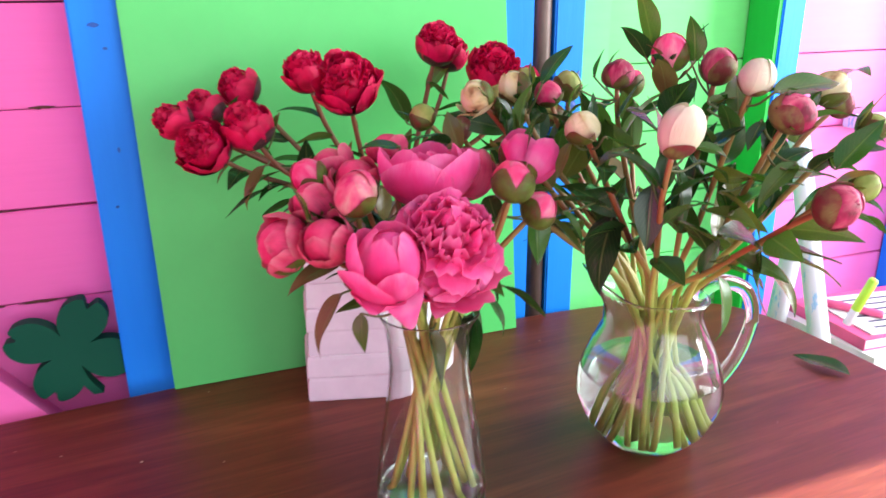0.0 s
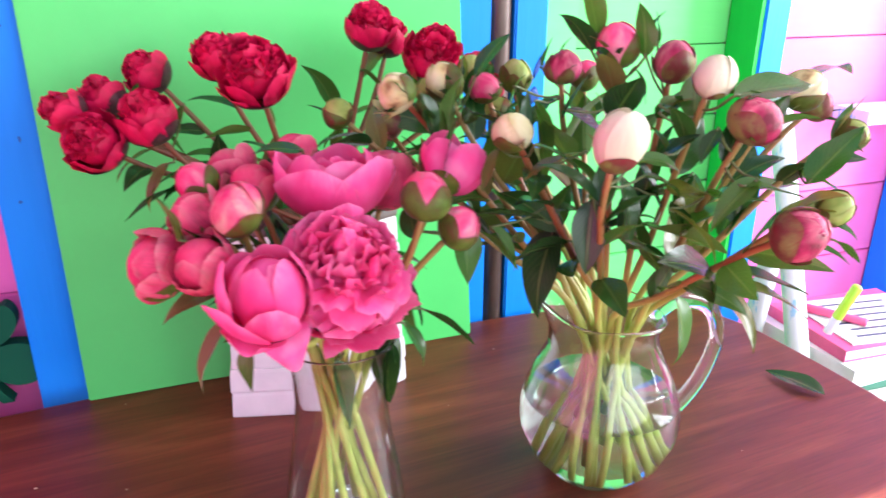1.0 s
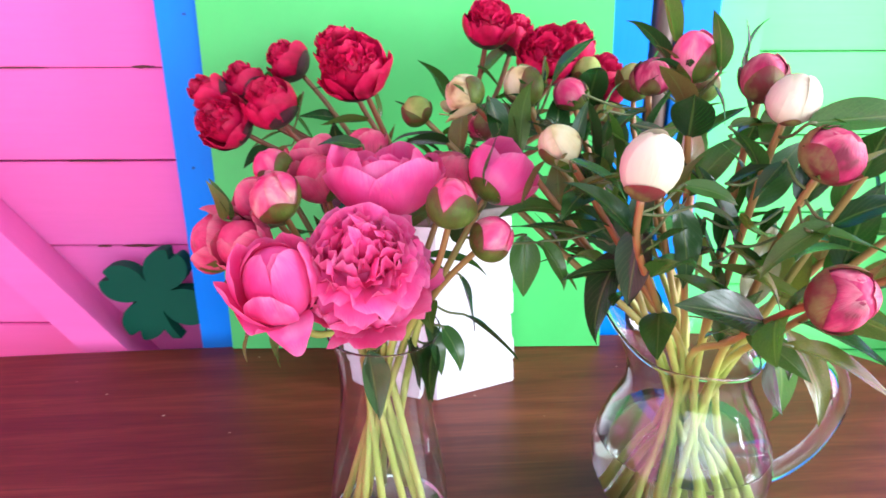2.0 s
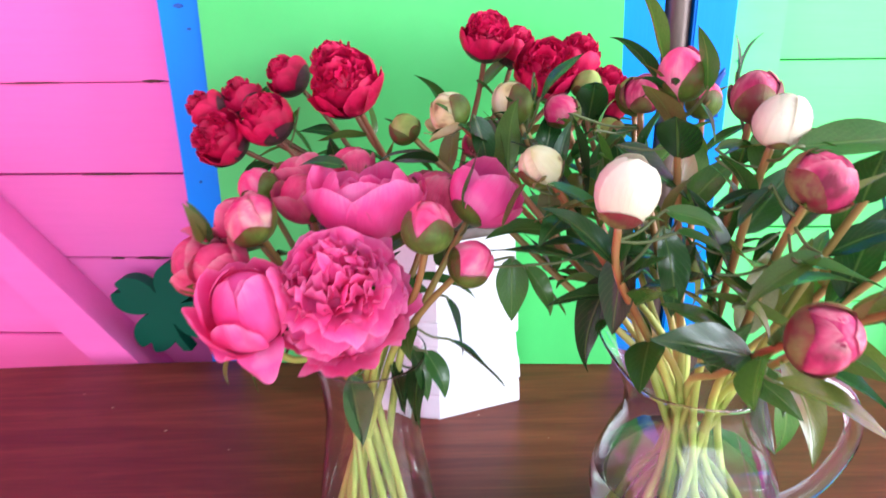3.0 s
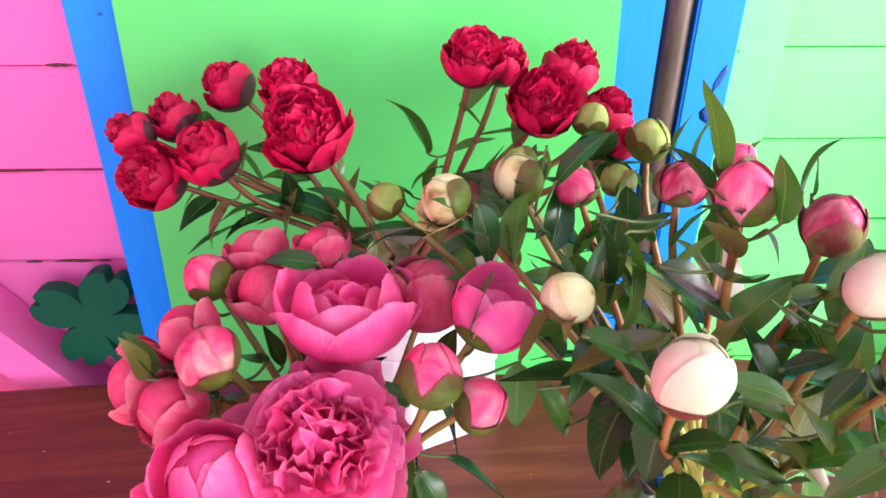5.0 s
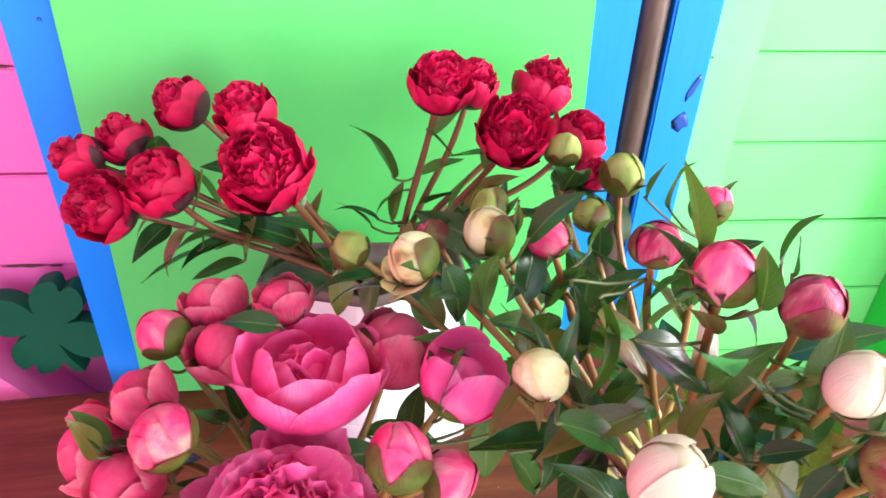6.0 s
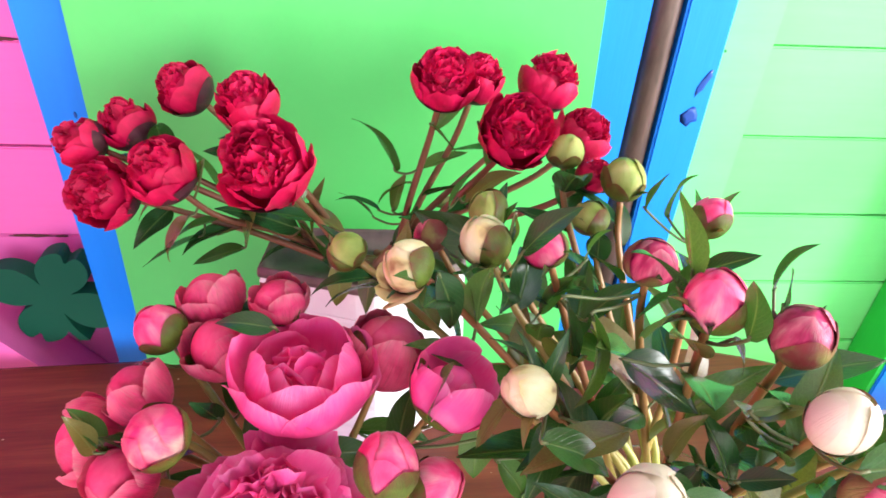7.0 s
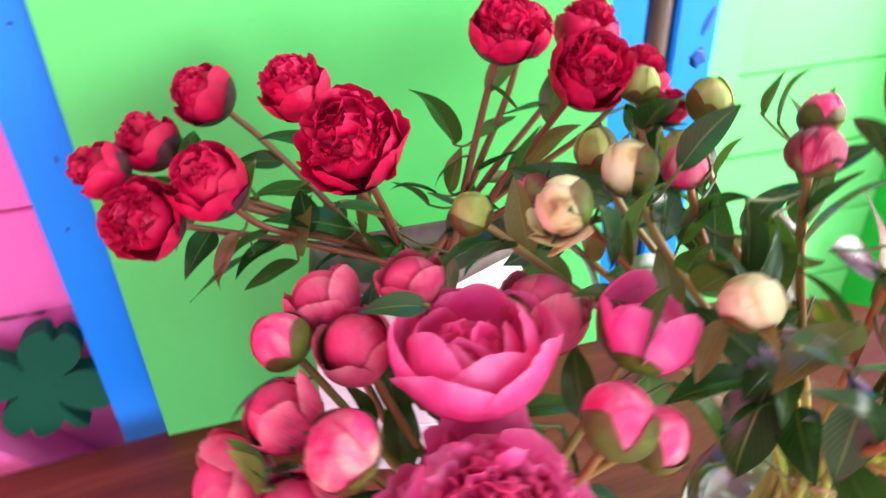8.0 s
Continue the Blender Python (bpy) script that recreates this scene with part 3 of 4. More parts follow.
def petal(bm, R, phi, half, th1, scale=1.0, ruffle=0.0, flare=0.0, seed=0.0, th0=0.12, nu=6, nv=7, tall=1.0, notch=0.10):
    """One petal as a curved patch that rises from the base of a flower of radius R round its axis."""
    vs = []
    for j in range(nv + 1):
        v = j / nv
        row = []
        for i in range(nu + 1):
            u = 2 * i / nu - 1
            width = half * (0.42 + 0.58 * math.sin(math.pi * (0.10 + 0.62 * v)))
            th = th0 + (th1 - th0) * v * (1 - notch * 1.6 * u * u)
            nz = noise.noise(Vector((u * 1.9 + seed * 7.1, v * 1.6, seed * 3.3)))
            n2 = noise.noise(Vector((u * 4.6 + seed * 3.7, v * 2.2, seed * 1.3 + 9)))
            th += v * v * (0.16 * n2 + 0.10 * noise.noise(Vector((u * 9.0 + seed * 5.3, seed, 2.0)))) * (0.12 + ruffle * 1.8)
            a = phi + width * u
            r = R * scale * (1 + ruffle * v * v * (1.0 * nz + 0.9 * n2) + flare * v ** 3 + 0.035 * (1 - u * u) * v)
            s = math.sin(th)
            row.append(bm.verts.new((r * s * math.cos(a), r * s * math.sin(a), R * (1 - math.cos(th) * scale * tall) - R * (1 - scale * tall))))
        vs.append(row)
    skin(bm, vs)


def core_mesh(R, scale, tall=1.0):
    """The closed heart of a flower, under its petals."""
    bm = bmesh.new()
    bmesh.ops.create_uvsphere(bm, u_segments=20, v_segments=12, radius=R * scale)
    for v in bm.verts:
        v.co *= 1 + 0.03 * noise.noise(v.co / R * 2.2)
        v.co.z = v.co.z * tall + R
    return bm


def one(*args, **kw):
    bm = bmesh.new()
    petal(bm, *args, **kw)
    return bm


def frill(R, th, ph, base, length, width, lean, seed, wave=0.16):
    """A small crinkled inner petal standing out of the dome of a double flower."""
    bm = bmesh.new()
    n = Vector((math.sin(th) * math.cos(ph), math.sin(th) * math.sin(ph), -math.cos(th)))
    t = Vector((math.cos(th) * math.cos(ph), math.cos(th) * math.sin(ph), math.sin(th)))
    b = n.cross(t)
    c = Vector((0, 0, R)) + n * R * base
    nu, nv, rows = 6, 5, []
    for j in range(nv + 1):
        v = j / nv
        w = width * (0.35 + 0.65 * math.sin(math.pi * (0.12 + 0.55 * v)))
        row = []
        for i in range(nu + 1):
            u = 2 * i / nu - 1
            k = noise.noise(Vector((u * 2.3 + seed * 5.1, v * 1.5, seed * 2.7)))
            k2 = noise.noise(Vector((u * 5.5 + seed * 3.1, v * 2.0 + 4, seed)))
            tip = v * (1 - 0.16 * u * u) + 0.10 * k2 * v * v
            p = c + n * (length * tip * math.cos(lean)) + t * (length * math.sin(lean) * v * v)
            p = p + b * (w * u) - t * (w * 0.55 * u * u * (0.3 + 0.7 * v)) * math.copysign(1, lean + 0.01)
            p = p + t * (R * wave * v * (k + 0.6 * k2))
            row.append(bm.verts.new(p))
        rows.append(row)
    skin(bm, rows)
    return bm


def frills(R, seed, n, th_lo, base, length, width, lean, wave=0.16):
    """Frills spread evenly over the cap of the dome above the angle th_lo."""
    rng = random.Random(seed + 31)
    out = []
    for k in range(n):
        c = -math.cos(th_lo) + (1 + math.cos(th_lo)) * (k + 0.5) / n
        th = math.acos(-min(0.999, c))
        out.append(frill(R, th, k * 2.39996 + rng.uniform(-0.3, 0.3), base * rng.uniform(0.9, 1.1), R * length * rng.uniform(0.75, 1.15), R * width * rng.uniform(0.75, 1.2), lean * rng.uniform(0.4, 1.3), rng.random() * 20, wave))
    return out


def bud_petals(R, seed, tall=1.06):
    rng = random.Random(seed)
    return [one(R, k * 2.4 + rng.random(), rng.uniform(0.75, 1.05), rng.uniform(2.72, 3.0), 0.905 + 0.016 * k, 0.055, 0.0, rng.random() * 9, tall=tall, nu=8, nv=9, notch=0.07) for k in range(7)]


def red_petals(R, seed, openness=1.0):
    rng = random.Random(seed)
    out = [one(R, k * 2.4 + rng.random() * 0.5, rng.uniform(0.55, 0.80), rng.uniform(1.85, 2.35) - 0.22 * openness, 0.86 + 0.022 * k, 0.13, 0.04, rng.random() * 9, nu=9, nv=8) for k in range(9)]
    out += frills(R, seed, int(22 + 26 * openness), 1.95 if openness > 0.5 else 2.2, 0.50, 0.50, 0.30, 0.45, 0.20)
    return out


def sepals(R, seed, n, reach):
    """Rounded green cups that hug the lower part of a bud, the odd one bent away."""
    rng = random.Random(seed + 77)
    turn = rng.random() * 6.28
    out = []
    for k in range(n):
        big = k < max(1, n // 2)
        out.append(one(R, turn + k * 2 * math.pi / n + rng.uniform(-0.3, 0.3), rng.uniform(0.95, 1.25) if big else rng.uniform(0.6, 0.9), reach * (rng.uniform(0.95, 1.22) if big else rng.uniform(0.6, 0.85)), 1.022 + 0.010 * k, 0.012, 0.0, rng.random() * 9, th0=0.02, nu=9, nv=9, notch=0.22))
    return out


def swell(bm, R, seed, kind):
    """Egg-shaped, lopsided growth shared by all the layers of one bud."""
    rng = random.Random(seed * 5 + 3)
    egg = rng.uniform(-0.10, 0.30) if kind != "white" else -0.16
    a2, a3, side = rng.uniform(0, 6.28), rng.uniform(0, 6.28), rng.uniform(0, 6.28)
    lean = rng.uniform(0.05, 0.22)
    point = rng.uniform(0.0, 0.16)
    for v in bm.verts:
        u = v.co.z / (2 * R)
        a = math.atan2(v.co.y, v.co.x)
        k = (1 + egg * (0.5 - u)) * (1 + 0.045 * math.cos(2 * (a - a2)) + 0.035 * math.cos(3 * (a - a3)) * u)
        v.co.x = v.co.x * k + lean * R * u * u * math.cos(side)
        v.co.y = v.co.y * k + lean * R * u * u * math.sin(side)
        v.co.z += point * R * max(0.0, u - 0.55) ** 2 * 4
    return bm


def hanging(R, phi, half, reach, drop, seed):
    """A broad outer petal that leans out from the base and hangs over at its tip."""
    bm = bmesh.new()
    nu, nv, rows = 10, 10, []
    for j in range(nv + 1):
        v = j / nv
        w = half * math.sin(math.pi * (0.12 + 0.74 * v)) ** 0.8
        row = []
        for i in range(nu + 1):
            u = 2 * i / nu - 1
            k = noise.noise(Vector((u * 1.6 + seed * 3.1, v * 1.7, seed)))
            r = R * (0.10 + reach * math.sin(1.45 * v)) * (1 - 0.10 * u * u) + R * 0.07 * k * v
            z = R * (0.06 + 0.75 * v - drop * v ** 2.2 + 0.30 * u * u * v) + R * 0.06 * k
            t = R * w * u
            row.append(bm.verts.new((r * math.cos(phi) - t * math.sin(phi), r * math.sin(phi) + t * math.cos(phi), z)))
        rows.append(row)
    skin(bm, rows)
    return bm


LEAF_MESHES = []
for k in range(6):
    rng = random.Random(100 + k)
    bm = bmesh.new()
    nv, nu = 12, 6
    bend, fold, twist = rng.uniform(0.05, 0.50), rng.uniform(0.12, 0.45), rng.uniform(-0.5, 0.5)
    wide = rng.uniform(0.175, 0.225)
    rows = []
    for j in range(nv + 1):
        v = j / nv
        w = wide * (math.sin(math.pi * v ** 0.80) ** 0.85) * (1 - 0.25 * v) + 0.006 * (1 - v)
        ang = bend * v * v
        px = v * math.cos(ang * 0.6)
        pz = -v * math.sin(ang * 0.6)
        row = []
        for i in range(nu + 1):
            u = 2 * i / nu - 1
            wob = 0.012 * math.sin(9 * v + 3 * u + k) * abs(u)
            tw = twist * v
            y, z = w * u, w * abs(u) * fold + wob
            row.append(bm.verts.new((px, y * math.cos(tw) - z * math.sin(tw), pz + y * math.sin(tw) + z * math.cos(tw))))
        rows.append(row)
    skin(bm, rows)
    LEAF_MESHES.append(mesh_of("leaf", bm, LEAF, True))


def leaf(parent, at, towards, length, roll, pick, wide=1.0):
    ob = new("leaf", LEAF_MESHES[pick % 6])
    x = Vector(towards).normalized()
    y = Vector((0, 0, 1)).cross(x)
    y = y.normalized() if y.length > 0.05 else x.orthogonal().normalized()
    z = x.cross(y)
    m = Matrix((x, y, z)).transposed().to_4x4() @ Matrix.Rotation(roll, 4, 'X')
    ob.parent = parent
    ob.matrix_basis = Matrix.Translation(at) @ m @ Matrix.Diagonal((length, length * wide, length, 1))
    return ob


def axis_matrix(at, axis, spin):
    return Matrix.Translation(at) @ Vector((0, 0, 1)).rotation_difference(Vector(axis).normalized()).to_matrix().to_4x4() @ Matrix.Rotation(spin, 4, 'Z')


PATHS = {}
STALK = plain("leaf_stalk", (0.10, 0.12, 0.035), 0.45)
KINDS = {
    # kind: (petal material, sepal material, number of sepals, sepal reach, label)
    "red": (RED, SEPAL_DARK, 4, 1.15, "deep red ruffled peony on a brown stem"),
    "redhalf": (RED, SEPAL_DARK, 4, 1.25, "deep red half-open peony on a brown stem"),
    "cup": (PINK, SEPAL_GREEN, 3, 1.0, "large hot pink cupped peony bloom"),
    "ruffle": (PINK, SEPAL_GREEN, 3, 0.9, "large hot pink ruffled double peony bloom"),
    "bloom": (PINK, SEPAL_GREEN, 3, 0.9, "wide open pink bowl-shaped peony bloom"),
    "open": (PINK, SEPAL_GREEN, 4, 1.2, "half-open pink peony with loose petals"),
    "dusty": (ROSE, SEPAL_GREEN, 4, 1.7, "dusty pink opening peony bud"),
    "pinkbud": (DUSTY, SEPAL_GREEN, 4, 1.95, "rosy pink round peony bud with green sepals"),
    "pinkwhite": (PINKWHITE, SEPAL_GREEN, 4, 1.85, "pink and cream streaked peony bud"),
    "crimson": (CRIMSON, SEPAL_RED, 4, 2.25, "crimson peony bud with reddish sepals"),
    "white": (WHITE, SEPAL_RED, 2, 1.45, "large white round peony bud with red-brown sepals"),
    "ivory": (WHITE, SEPAL_RED, 3, 2.05, "ivory round peony bud with brown-red sepals"),
    "cream": (CREAM, SEPAL_GREEN, 3, 2.15, "cream white peony bud with green sepals"),
    "green": (GREENISH, SEPAL_GREEN, 5, 2.2, "small closed green peony bud"),
}


SHUT = ("pinkbud", "pinkwhite", "crimson", "white", "ivory", "cream", "green")


def peony(at, R, kind, group, foot, mouth, axis=None, seed=0, leaves=3, stem_r=0.0032):
    petals, sep, n_sep, reach, label = KINDS[kind]
    R = R * (0.86 if "bud" in label else 0.90)
    rng = random.Random(seed * 13 + 5)
    squash = rng.uniform(0.92, 1.14) if kind != "white" else 1.13
    at, foot, mouth = Vector(at), Vector(foot), Vector(mouth)
    out = (at - mouth)
    ax = Vector(axis).normalized() if axis else (out.normalized() + Vector((0, 0, 0.55))).normalized()
    base = at - ax * R * 0.98
    root = tagged(new("peony"), label, "flower", group)
    root.location = foot
    rel = lambda p: Vector(p) - foot
    back = (ax * 0.45 + (base - mouth).normalized() * 0.55).normalized()
    low = base - back * min(0.045, (base - mouth).length * 0.35)
    mid = mouth.lerp(low, 0.5) + Vector((0, 0, 0.004))
    path = spline([foot, mouth, mid, low, base + ax * R * 0.06], 24)
    rad = [stem_r * (1.15 - 0.35 * i / 24) for i in range(25)]
    part("stem", tube([rel(p) for p in path], rad, 8), STEM_BROWN if group.startswith("red") else STEM_GREEN, root, "", True)
    spin = rng.uniform(0, 6.28)
    m = axis_matrix(rel(base), ax, 0.0 if kind == "cup" else spin) @ Matrix.Diagonal((1, 1, squash if "bud" in label else 1, 1))

    def add(name, bm, mat, lab=""):
        ob = part(name, bm, mat, root, lab, True)
        ob.matrix_basis = m
        return ob
    def set_petals(heart, bms):
        for bm in bms:
            ob = part("petal", bm, petals, heart, "", True)
    if kind in ("red", "redhalf"):
        heart = add("bloom", core_mesh(R, 0.74), petals)
        set_petals(heart, red_petals(R, seed, 1.0 if kind == "red" else 0.3))
    elif kind == "cup":
        heart = add("bloom", core_mesh(R, 0.72, 1.16), petals)
        set_petals(heart, bud_petals(R * 0.80, seed, 1.25))
        set_petals(heart, [one(R, 0.2 + k * 0.95, 0.78, 2.45 - 0.22 * (k % 3), 0.92 + 0.03 * k, 0.09, 0.06, seed + k, nu=12, nv=10, notch=0.14, tall=1.12) for k in range(4)])
        set_petals(heart, [one(R, 3.75, 0.80, 1.95, 1.14, 0.10, 0.16, seed + 7, nu=12, nv=10, notch=0.16), one(R, 4.6, 0.66, 2.05, 1.02, 0.10, 0.05, seed + 8, nu=12, nv=10, notch=0.16)])
        set_petals(heart, [hanging(R, 4.95, 0.55, 0.90, 1.30, seed + 9), hanging(R, 4.0, 0.72, 1.05, 0.55, seed + 10)])
    elif kind == "ruffle":
        heart = add("bloom", core_mesh(R, 0.60), petals)
        set_petals(heart, frills(R, seed, 46, 1.95, 0.50, 0.60, 0.30, 0.45, 0.30))
        set_petals(heart, frills(R, seed + 5, 34, 1.45, 0.52, 0.58, 0.42, -0.55, 0.20)[:22])
        set_petals(heart, [one(R, 0.3 + k * 0.785, 0.52, 1.62 + 0.22 * (k % 2), 0.86 + 0.03 * (k % 3), 0.20, 0.10, seed + 30 + k, nu=14, nv=11) for k in range(8)])
        set_petals(heart, [one(R, k * 0.70, 0.66, 1.16 + 0.16 * (k % 3), 1.00 + 0.06 * (k % 2), 0.16, 0.18 + 0.10 * (k % 2), seed + k, nu=14, nv=11) for k in range(9)])
    elif kind == "bloom":
        heart = add("bloom", core_mesh(R * 0.80, 0.42), petals)
        set_petals(heart, frills(R * 0.80, seed, 9, 1.9, 0.26, 0.46, 0.46, 0.5, 0.12))
        set_petals(heart, [one(R, 0.5 + k * 2.1, 0.95, 2.55, 0.62 + 0.05 * k, 0.08, 0.0, seed + 20 + k, nu=12, nv=10, notch=0.12, tall=1.0) for k in range(3)])
        set_petals(heart, [one(R, 1.1 + k * 1.2566, 0.90, 2.30 + 0.16 * (k % 2), 0.84 + 0.03 * k, 0.10, 0.02, seed + 10 + k, nu=14, nv=11, notch=0.14, tall=0.92) for k in range(5)])
        set_petals(heart, [one(R, 0.4 + k * 1.2566, 0.88, 1.90 + 0.20 * (k % 2), 1.04 + 0.02 * k, 0.12, 0.08, seed + k, nu=14, nv=11, notch=0.14, tall=0.88) for k in range(5)])
    elif kind == "open":
        heart = add("bloom", core_mesh(R, 0.50), petals)
        set_petals(heart, bud_petals(R * 0.70, seed))
        set_petals(heart, [one(R, k * 1.05, 0.80, 1.75 + 0.35 * (k % 3), 0.98 + 0.02 * k, 0.13, 0.07, seed + k, nu=10, nv=9) for k in range(6)])
    elif kind == "dusty":
        heart = add("bloom", core_mesh(R, 0.865), petals)
        set_petals(heart, bud_petals(R * 0.93, seed, 1.0))
        set_petals(heart, [one(R, k * 1.2566, 0.8, 2.0 + 0.35 * (k % 2), 0.98 + 0.025 * k, 0.17, 0.09, seed + k, nu=11, nv=9) for k in range(5)])
    else:
        heart = add("bud", swell(core_mesh(R, 0.925, 1.0 if kind != "white" else 1.1), R, seed, kind), petals)
        set_petals(heart, [swell(bm, R, seed, kind) for bm in bud_petals(R, seed, 1.0 if kind != "white" else 1.10)])
        if kind == "cream" and seed % 2:
            set_petals(heart, [one(R, 2.6 + 0.7 * k, 0.6, 1.95 - 0.2 * k, 1.10 + 0.06 * k, 0.07, 0.16 + 0.18 * k, seed + k) for k in range(3)])
    for bm in sepals(R, seed, n_sep, reach):
        add("sepal", swell(bm, R, seed, kind) if kind in SHUT else bm, sep)
    # narrow bracts beside the closed buds
    if "bud" in label and group.startswith("peonies"):
        for k in range(rng.choice((1, 2, 2, 3))):
            a = rng.uniform(0, 6.28)
            o = ax.orthogonal().normalized()
            side = o * math.cos(a) + ax.cross(o) * math.sin(a)
            b = leaf(root, rel(base + side * R * 0.25), ax * rng.uniform(0.6, 1.1) + side * rng.uniform(0.35, 0.9), rng.uniform(0.026, 0.048), rng.uniform(-0.6, 0.6), rng.randrange(6), 0.62)
            b.name = "bract"
    PATHS.setdefault(group.split()[0] if not group.startswith("peonies") else "jug", []).append((root, path, R))
    # leaves on the upper part of the stem
    leaves = 0 if kind == "cup" else leaves
    total = len(path)
    for k in range(leaves):
        first = 11 if group.startswith("peonies") else 7
        i = min(total - 4, first + int((total - 4 - first) * (k + rng.random()) / max(1, leaves)))
        p = path[i]
        d = (path[i + 1] - path[i - 1]).normalized()
        a = rng.uniform(0, 6.28)
        side = (d.orthogonal().normalized() * math.cos(a) + d.cross(d.orthogonal().normalized()) * math.sin(a))
        t = (side * rng.uniform(0.45, 0.9) + d * rng.uniform(0.5, 1.1) + Vector((0, 0, rng.uniform(-0.3, 0.1))))
        leaf(root, rel(p), t, rng.uniform(0.050, 0.088 if group.startswith("peonies") else 0.072), rng.uniform(-0.9, 0.9), rng.randrange(6))
    return root


def bunch(rows, group, centre, foot_r, foot_z, mouth_r, mouth_z, leaves, stem_r, seed0):
    rng = random.Random(seed0)
    for k, row in enumerate(rows):
        x, y, z, R, kind = row[:5]
        axis = row[5] if len(row) > 5 else None
        a = math.atan2(y - centre[1], x - centre[0])
        far = min(1.0, math.hypot(x - centre[0], y - centre[1]) / 0.12)
        aa = a + rng.uniform(-0.5, 0.5)
        mr = mouth_r * rng.uniform(0.35, 1.0) * (0.5 + 0.5 * far)
        fr = foot_r * math.sqrt(rng.uniform(0.25, 1.0))
        dz = rng.uniform(0.0, 0.028) if foot_r > 0.04 else 0.0
        mouth = (centre[0] + mr * math.cos(aa), centre[1] + mr * math.sin(aa), mouth_z)
        fa = aa + math.pi + rng.uniform(-1.2, 1.2) if 0.04 < foot_r < 0.055 else k * 2.39996 + rng.uniform(-0.5, 0.5)
        foot = (centre[0] + fr * math.cos(fa), centre[1] + fr * math.sin(fa), foot_z + dz)
        peony((x, y, z), R, kind, group, foot, mouth, axis, seed0 + k, leaves, stem_r)


RED_ROWS = [
    (0.156, 1.278, 1.160, 0.026, "redhalf", (-0.8, -0.1, 0.45)), (0.194, 1.299, 1.168, 0.028, "redhalf"), (0.184, 1.233, 1.134, 0.035, "red", (-0.55, -0.55, 0.55)),
    (0.237, 1.238, 1.155, 0.034, "redhalf", (-0.4, -0.2, 0.9)), (0.241, 1.335, 1.188, 0.030, "redhalf", (-0.6, -0.2, 0.7)), (0.314, 1.266, 1.211, 0.030, "red"),
    (0.341, 1.170, 1.206, 0.040, "red", (-0.25, -0.55, 0.8)), (0.485, 1.262, 1.238, 0.031, "red", (0.1, -0.35, 0.9)), (0.518, 1.300, 1.222, 0.027, "red"),
    (0.549, 1.230, 1.208, 0.037, "red", (0.1, -0.6, 0.75)), (0.592, 1.335, 1.204, 0.033, "red"), (0.620, 1.280, 1.178, 0.029, "red"), (0.619, 1.220, 1.170, 0.018, "redhalf"),
]
bunch(RED_ROWS, "red peonies in the white vase", MOUTH_A, 0.030, MOUTH_A.z - 0.003, 0.042, MOUTH_A.z + 0.016, 3, 0.0036, 11)

PINK_ROWS = [
    (0.306, 0.906, 1.086, 0.038, "cup", (-0.12, -0.30, 0.93)), (0.368, 0.935, 1.083, 0.054, "ruffle", (0.05, -0.52, 0.82)), (0.380, 1.016, 1.140, 0.0475, "bloom", (0.06, 0.06, 0.99)),
    (0.295, 0.966, 1.132, 0.024, "pinkwhite", (-0.1, -0.6, 0.7)), (0.439, 0.941, 1.137, 0.024, "pinkbud", (0.1, -0.2, 1)), (0.472, 0.949, 1.103, 0.022, "pinkbud", (0.6, -0.3, 0.6)),
    (0.482, 0.995, 1.145, 0.032, "open", (0.5, 0.1, 0.8)), (0.231, 1.001, 1.082, 0.032, "dusty", (-0.8, -0.2, 0.3)), (0.267, 0.964, 1.092, 0.027, "dusty", (-0.5, -0.4, 0.6)),
    (0.269, 1.017, 1.113, 0.025, "dusty", (-0.6, 0.1, 0.7)), (0.273, 1.066, 1.129, 0.021, "pinkbud", (-0.5, 0.2, 0.8)), (0.303, 1.099, 1.127, 0.028, "dusty", (-0.3, 0.3, 0.9)),
    (0.318, 1.052, 1.122, 0.027, "dusty", (-0.3, 0.0, 0.95)), (0.359, 1.077, 1.149, 0.023, "dusty", (-0.1, 0.2, 0.95)), (0.438, 1.052, 1.118, 0.033, "dusty", (0.3, 0.2, 0.9)),
]
bunch(PINK_ROWS, "pink peonies in the glass vase", VASE, 0.050, 0.764, 0.037, 0.988, 1, 0.0034, 41)

